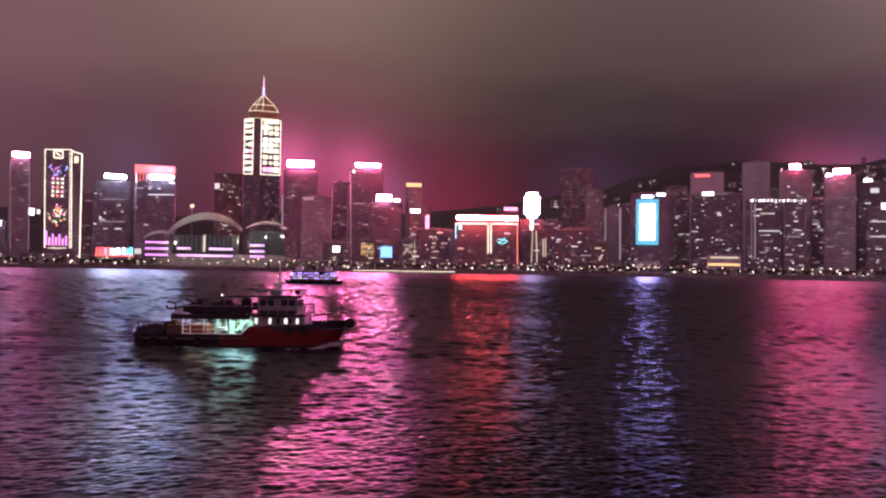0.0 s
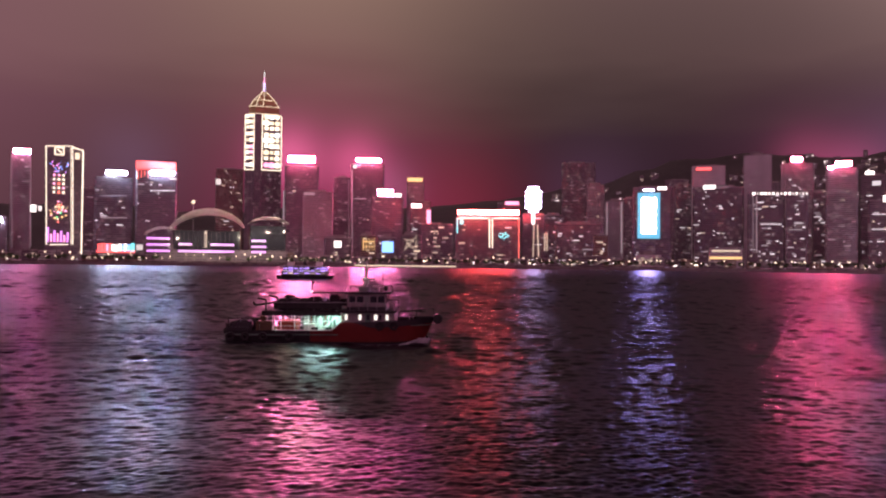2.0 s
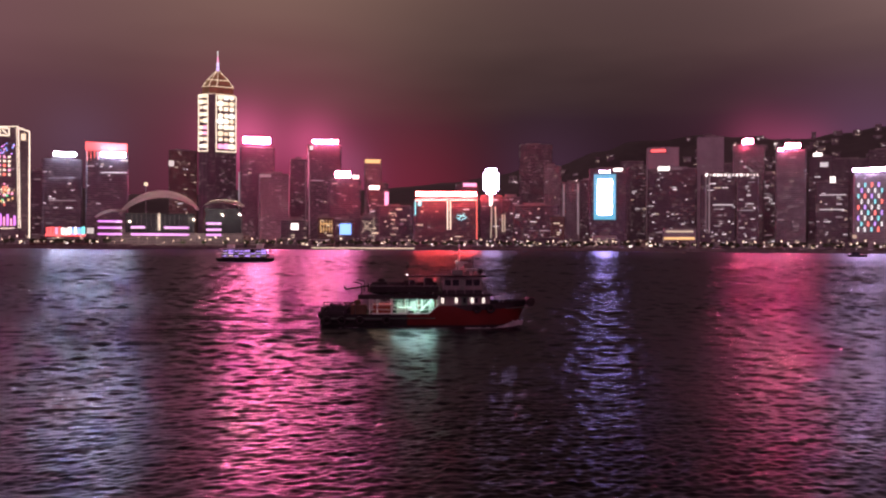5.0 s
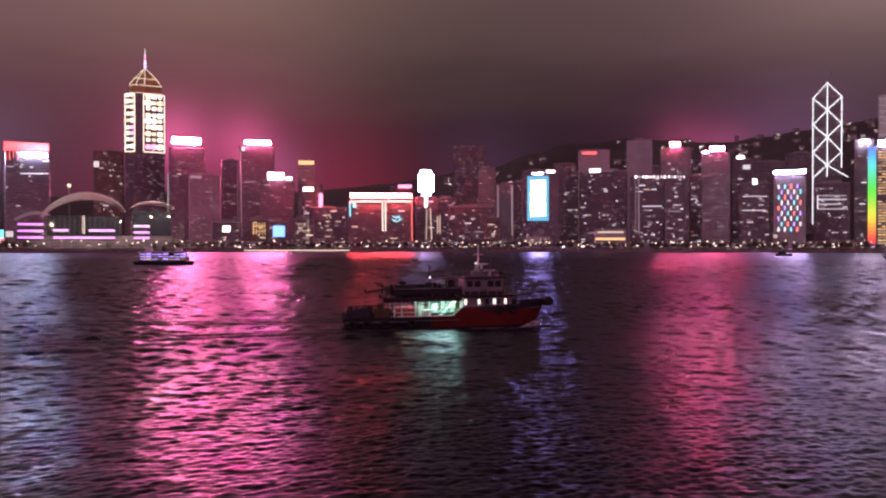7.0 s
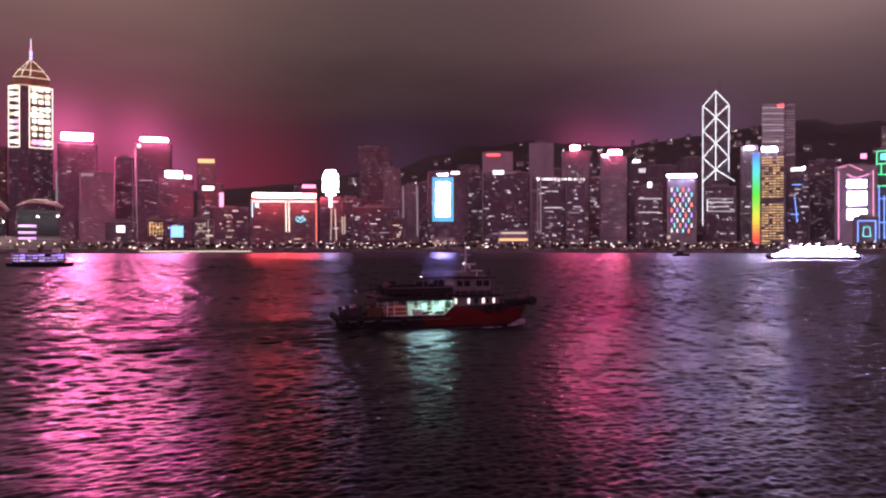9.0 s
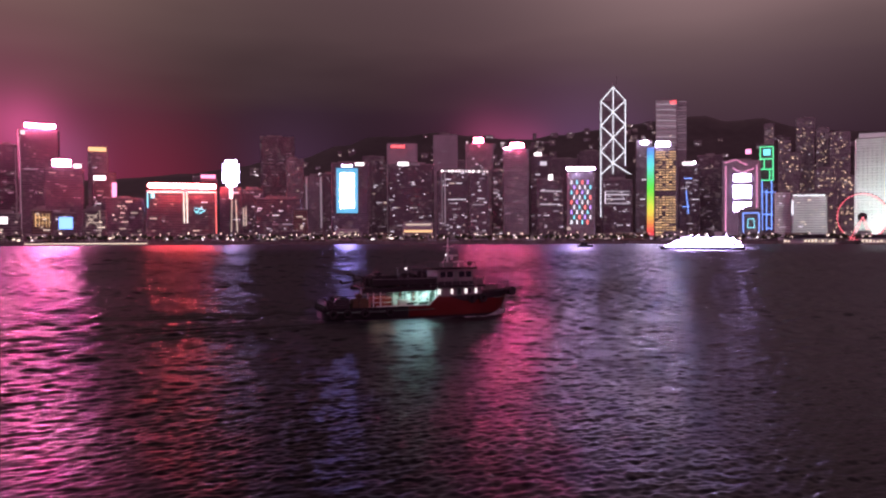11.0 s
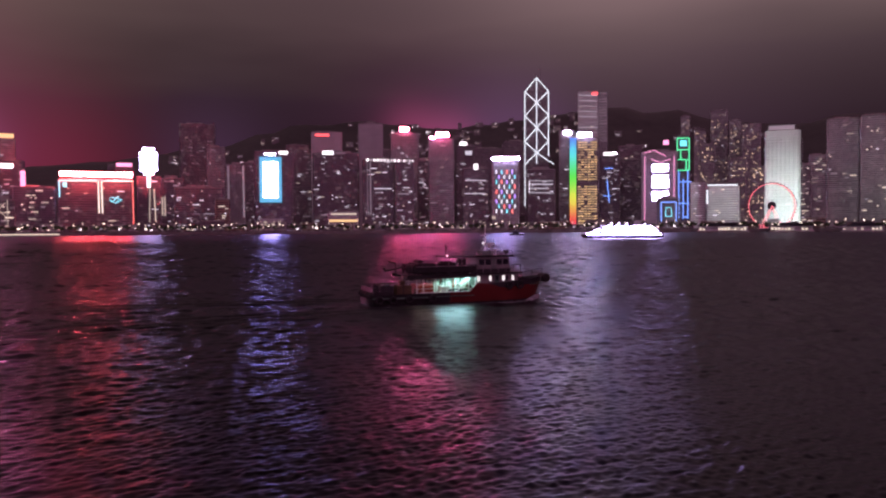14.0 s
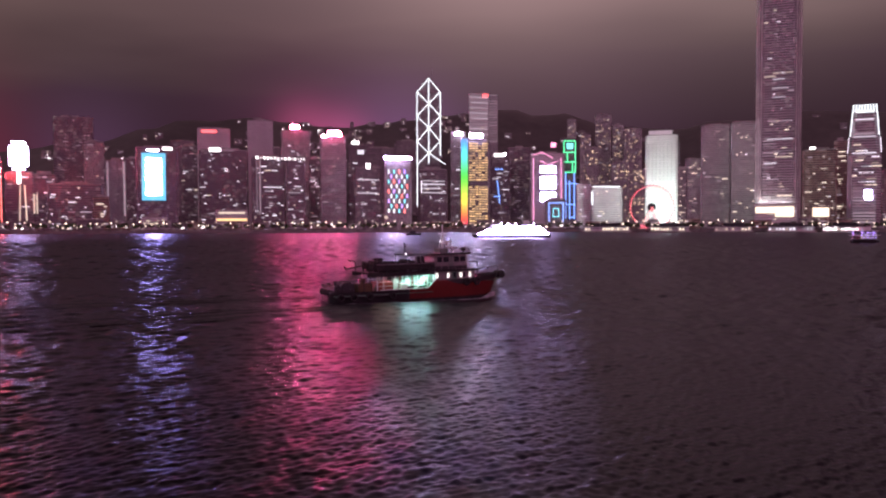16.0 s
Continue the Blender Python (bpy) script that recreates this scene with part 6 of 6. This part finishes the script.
    bars("mast_stay", "white", t, [((3.3, -0.8, 6.3), (3.9, 0, 8.6)), ((3.3, 0.8, 6.3), (3.9, 0, 8.6)), ((3.2, 0, 9.1), (4.6, 0, 9.1)), ((3.9, -0.9, 8.6), (3.9, 0.9, 8.6))], 0.05)
    boxes("radar", "white", t, (3.4, 5.0, -0.9, -0.6, 7.8, 8.0), (4.0, 4.3, -0.9, -0.6, 7.3, 7.8), bevel=0.04)
    boxes("radar", "white", t, (4.6, 6.2, -0.15, 0.15, 6.95, 7.1), (5.3, 5.5, -0.15, 0.15, 6.34, 6.95), bevel=0.04)
    boxes("mast_lamp", "lampw", t, (3.5, 3.68, -0.2, 0.0, 7.9, 8.08))
    bars("aerial", "steel", t, [((5.8, 1.4, 6.3), (5.8, 1.4, 8.6))], 0.03)
    bars("crane_arm", "dark", t, [((-7.6, 1.2, 4.0), (-7.6, 1.2, 5.2)), ((-7.6, 1.2, 4.9), (-10.4, 0.4, 4.5)), ((-10.4, 0.4, 4.5), (-10.6, 0.4, 4.9))], 0.11)
    bars("stern_rail", "dark", t, [((-12.8, -2.9, 3.1), (-9.0, -2.9, 3.1)), ((-12.8, -2.9, 1.3), (-12.8, -2.9, 3.1)), ((-9.0, -2.9, 1.3), (-9.0, -2.9, 3.1))], 0.05)
    bars("bow_rail", "dark", t, [((8.2, -2.3, 3.9), (12.4, -0.6, 4.3)), ((8.2, -2.3, 3.0), (8.2, -2.3, 3.9)), ((10.3, -1.6, 3.2), (10.3, -1.6, 4.1)), ((12.4, -0.6, 3.6), (12.4, -0.6, 4.3))], 0.04)
    for x in (9.0, 9.5):
        boxes("anchor_winch", "dark", t, (x, x + 0.35, -0.6, 0.6, 2.3, 3.2), bevel=0.05)
    return t


M["s_deckw"] = glow("warm_deck_tube_light", (1.0, 0.80, 0.52), 26)


def ridge(bm, pts, width, height, seg=9):
    """A low rounded wave along a line of points."""
    rows = []
    for i, (x, y, k) in enumerate(pts):
        j = min(i, len(pts) - 2)
        d = Vector((pts[j + 1][0] - pts[j][0], pts[j + 1][1] - pts[j][1])).normalized()
        n = Vector((-d.y, d.x))
        rows.append([bm.verts.new((x + n.x * width * s, y + n.y * width * s, 0.012 + height * k * 0.5 * (1 + math.cos(math.pi * s)) - 0.02 * abs(s)))
                     for s in [2 * q / (seg - 1) - 1 for q in range(seg)]])
    for a, b in zip(rows[:-1], rows[1:]):
        for q in range(seg - 1):
            bm.faces.new((a[q], a[q + 1], b[q + 1], b[q]))


def boat_wake():
    """Bow wave, side foam and the spreading stern waves that travel with the work boat."""
    t = thing("boat_wake", "white bow wave and dark trailing waves behind the boat", "wake")
    rng = random.Random(8)
    for sy in (-1, 1):
        # bow wave: foam curling from the stem along the side
        bm = bmesh.new()
        rows = []
        for i in range(30):
            u = i / 29
            x = 12.1 - u * 7.5
            y = 0.35 + 3.35 * min(1, u * 1.6) ** 0.75
            hgt = 0.70 * math.exp(-((u - 0.12) / 0.25) ** 2) + 0.04
            wd = 0.35 + 0.9 * u
            jit = rng.uniform(-0.08, 0.08)
            rows.append([bm.verts.new((x, sy * (y - 0.15), hgt + jit)), bm.verts.new((x - 0.1, sy * (y + wd * 0.4), hgt * 0.7 + jit)),
                         bm.verts.new((x - 0.3, sy * (y + wd + jit), 0.03))])
        for a, b in zip(rows[:-1], rows[1:]):
            for q in range(2):
                bm.faces.new((a[q], a[q + 1], b[q + 1], b[q]))
        ob = part("bow_wave", bm, "foam", t)
        for p in ob.data.polygons:
            p.use_smooth = True
        # thin broken foam along the side
        bm = bmesh.new()
        for k in range(60):
            x = rng.uniform(-13, 6)
            y = sy * (3.55 + rng.random() ** 2 * 0.7)
            l, w = rng.uniform(0.15, 0.8), rng.uniform(0.02, 0.05)
            vs = [bm.verts.new((x + l * math.cos(a), y + w * math.sin(a), 0.03 + 0.02 * math.cos(3 * a))) for a in [i * math.pi / 3 for i in range(6)]]
            bm.faces.new(vs)
        tagged(part("side_foam", bm, "foam", t), kind="stuff")
        # divergent waves
        for start, spread, wd, hg, ln in ((-4, 0.20, 1.5, 0.42, 60), (-12, 0.13, 1.2, 0.34, 55), (2, 0.27, 1.3, 0.30, 60)):
            bm = bmesh.new()
            pts = []
            for i in range(40):
                u = i / 39
                x = start - u * ln
                pts.append((x, sy * (3.9 + spread * u * ln + 0.5 * noise.noise((x * 0.12, start, sy))), math.sin(math.pi * min(1, u * 3 + 0.02) / 2) * (1 - u) ** 0.6 * (0.75 + 0.5 * noise.noise((x * 0.2, 5.0 + start, 0)))))
            ridge(bm, pts, wd, hg)
            ob = part("wave", bm, "water", t)
            for p in ob.data.polygons:
                p.use_smooth = True
    # turbulent stern water
    bm = bmesh.new()
    for k in range(160):
        u = rng.random() ** 1.5
        x, y = -13.6 - u * 40, rng.gauss(0, 1.3 + 1.6 * u)
        l, w = rng.uniform(0.2, 1.0), rng.uniform(0.02, 0.08)
        vs = [bm.verts.new((x + l * math.cos(a), y + w * math.sin(a), 0.03)) for a in [i * math.pi / 3 for i in range(6)]]
        bm.faces.new(vs)
    tagged(part("stern_foam", bm, "foam", t), kind="stuff")
    return t


def harbour_ferry(name, label, L=28.0, W=7.5):
    """A two-decked harbour ferry with purple and pale light strips."""
    t = thing(name, label, "ferry")
    h = L / 2
    bm = bmesh.new()
    plan = [(-h + 3, -W / 2), (h - 3, -W / 2), (h, -W / 5), (h, W / 5), (h - 3, W / 2), (-h + 3, W / 2), (-h, W / 5), (-h, -W / 5)]
    low = [(x * 0.93, y * 0.8) for x, y in plan]
    ring(bm, low, -1.2, 1.7, True, plan)
    part("hull", bm, "hullblack", t)
    boxes("lower_cabin", "dark", t, (-h + 3, h - 3, -W / 2 + 0.4, W / 2 - 0.4, 1.7, 3.9))
    boxes("upper_deck", "white", t, (-h + 1, h - 1, -W / 2, W / 2, 3.9, 4.15))
    boxes("upper_cabin", "dark", t, (-h + 4, h - 4, -W / 2 + 0.6, W / 2 - 0.6, 4.15, 6.2))
    boxes("roof", "white", t, (-h + 2, h - 2, -W / 2 + 0.1, W / 2 - 0.1, 6.2, 6.45))
    for x in (-h + 7, h - 7):
        boxes("wheelhouse", "white", t, (x - 1.5, x + 1.5, -1.6, 1.6, 6.45, 8.3), bevel=0.1)
    bars("funnel", "dark", t, [((0, 0, 6.4), (0, 0, 9.0))], 0.8)
    for sy in (-1, 1):
        for k, mats in ((2.8, ("w_warm", "s_ferryp")), (5.2, ("s_ferryp", "s_ferryp")), (4.0, ("s_ferryp", "w_cool"))):
            for i in range(8):
                if i == 2 and k > 4.5:
                    continue
                x0 = -h + 3.4 + i * (L - 6.8) / 8
                boxes("light_strip", mats[i % 2], t, (x0, x0 + (L - 6.8) / 8 - 0.5, sy * (W / 2 + 0.05) - 0.08, sy * (W / 2 + 0.05) + 0.08, k - 0.18, k + 0.18 + 0.25 * (i % 3 == 0)))
        for i in range(9):
            x0 = -h + 3.2 + i * (L - 6.4) / 8
            bars("post", "white", t, [((x0, sy * (W / 2 - 0.1), 1.7), (x0, sy * (W / 2 - 0.1), 6.2))], 0.08)
    return t


def party_boat():
    """A long show ferry with every deck outlined and flooded in violet white."""
    t = thing("cruise_ferry", "long cruise ferry flooded in violet white light", "ferry")
    bm = bmesh.new()
    plan = [(-31, 0), (-27, -4.2), (-18, -6), (24, -6), (28, -4), (29, 0), (28, 4), (24, 6), (-18, 6), (-27, 4.2)]
    ring(bm, [(x * 0.94 + 1, y * 0.75) for x, y in plan], -1.5, 2.4, True, plan)
    part("hull", bm, "hullblack", t)
    for z, x0, x1, w in ((2.4, -24, 26, 5.6), (5.0, -19, 24, 5.2), (7.6, -12, 20, 4.4)):
        boxes("deck", "white", t, (x0 - 2, x1 + 1, -w - 0.5, w + 0.5, z, z + 0.25))
        boxes("cabin", "dark", t, (x0, x1, -w, w, z + 0.25, z + 2.6), bevel=0.15)
        for sy in (-1, 1):
            n = int((x1 - x0) / 3)
            for i in range(n):
                a = x0 + 0.4 + i * (x1 - x0 - 0.8) / n
                piece("window", "w_hull" if (i + int(z)) % 4 else "glass", t, a, a + (x1 - x0) / n - 0.7, sy * (w + 0.1) - 0.08, sy * (w + 0.1) + 0.08, z + 0.7, z + 2.1)
            bars("rail_light", "s_hull", t, [((x0 - 2, sy * (w + 0.55), z + 0.4), (x1 + 1, sy * (w + 0.55), z + 0.4))], 0.2)
    for sy in (-1, 1):
        bars("hull_light", "s_ferryp", t, [((-26, sy * 4.8, 1.9), (-18, sy * 6.1, 1.9)), ((-18, sy * 6.1, 1.9), (24, sy * 6.1, 1.9))], 0.2)
    boxes("wheelhouse", "white", t, (-16, -11, -3, 3, 7.8, 10.3), bevel=0.2)
    boxes("funnel", "white", t, (8, 13, -1.6, 1.6, 10.2, 13), bevel=0.3)
    for x in (-8, -3, 3, 16):
        boxes("flood_lamp", "s_hull", t, (x - 0.3, x + 0.3, -0.3, 0.3, 10.2, 10.7))
    bars("mast", "white", t, [((-10, 0, 10), (-10, 0, 15))], 0.15)
    return t


def small_craft(name, label, L=15.0):
    t = thing(name, label, "boat")
    h = L / 2
    bm = bmesh.new()
    plan = [(-h, -2), (h * 0.4, -2.1), (h, 0), (h * 0.4, 2.1), (-h, 2)]
    ring(bm, [(x * 0.9, y * 0.7) for x, y in plan], -0.8, 1.5, True, plan)
    part("hull", bm, "hullblack", t)
    boxes("cabin", "dark", t, (-h * 0.6, h * 0.2, -1.5, 1.5, 1.5, 3.8), bevel=0.1)
    boxes("roof", "dark", t, (-h * 0.8, h * 0.3, -1.8, 1.8, 3.8, 4.0))
    bars("mast", "steel", t, [((-1, 0, 4), (-1, 0, 6.5))], 0.08)
    boxes("lamp", "lampw", t, (-1.2, -0.8, -0.2, 0.2, 6.4, 6.8))
    return t


workboat = work_boat()
wake = boat_wake()
workboat.scale = wake.scale = (0.96, 0.98, 0.955)
ferry_a = harbour_ferry("harbour_ferry", "two-decked harbour ferry with purple light strips")
cruise = party_boat()
ferry_b = harbour_ferry("small_ferry", "small dark ferry with purple and white lights", 16.0, 6.0)
craft = small_craft("motor_launch", "small dark motor launch on the harbour")
craft_b = small_craft("moored_launch", "dark launch moored off the ferry piers")


def motions():
    """All that moves: the vessels, the wake, and the drifting chop of the water."""
    path = [(0.0, -23.4, 95.2, -1), (1.5, -15.7, 95.6, -1), (3.0, -7.8, 95.7, -1), (5.5, 5.8, 95.2, 0), (7.0, 13.5, 95.1, 1), (8.5, 21.3, 94.8, 1),
            (10.0, 28.7, 93.9, 0), (12.5, 41.3, 92.7, -4.5), (14.0, 48.6, 91.2, -6.5), (16.0, 57.7, 89.2, -10.5)]
    walk(workboat, [(t, pose(x, y, 0.04 * math.sin(t * 1.7), 0.4 * math.sin(t * 1.1), 0.35 * math.sin(t * 1.5) - 0.5, a)) for t, x, y, a in path])
    walk(wake, [(t, pose(x, y, 0, 0, 0, a)) for t, x, y, a in path])
    walk(ferry_a, [(0.0, pose(-63, 385, 0, 0, 0, 180)), (16.0, pose(-108, 402, 0, 0, 0, 178))])
    walk(cruise, [(0.0, pose(386, 462, 0, 0, 0, -40)), (16.0, pose(382, 459, 0, 0, 0, -40))])
    walk(ferry_b, [(0.0, pose(440, 190, 0, 0, 0, -22)), (16.0, pose(405, 207, 0, 0, 0, -22))])
    walk(craft, [(0.0, pose(368, 640, 0, 0, 0, -20)), (16.0, pose(409, 640, 0, 0, 0, -20))])
    walk(craft_b, [(0.0, pose(768, 652, 0, 0, 0, -50)), (16.0, pose(768, 652, 0, 0, 0, -50))])
    walk(harbour, [(0.0, pose(0, 0, 0)), (16.0, pose(9.0, -5.0, 0))])


motions()
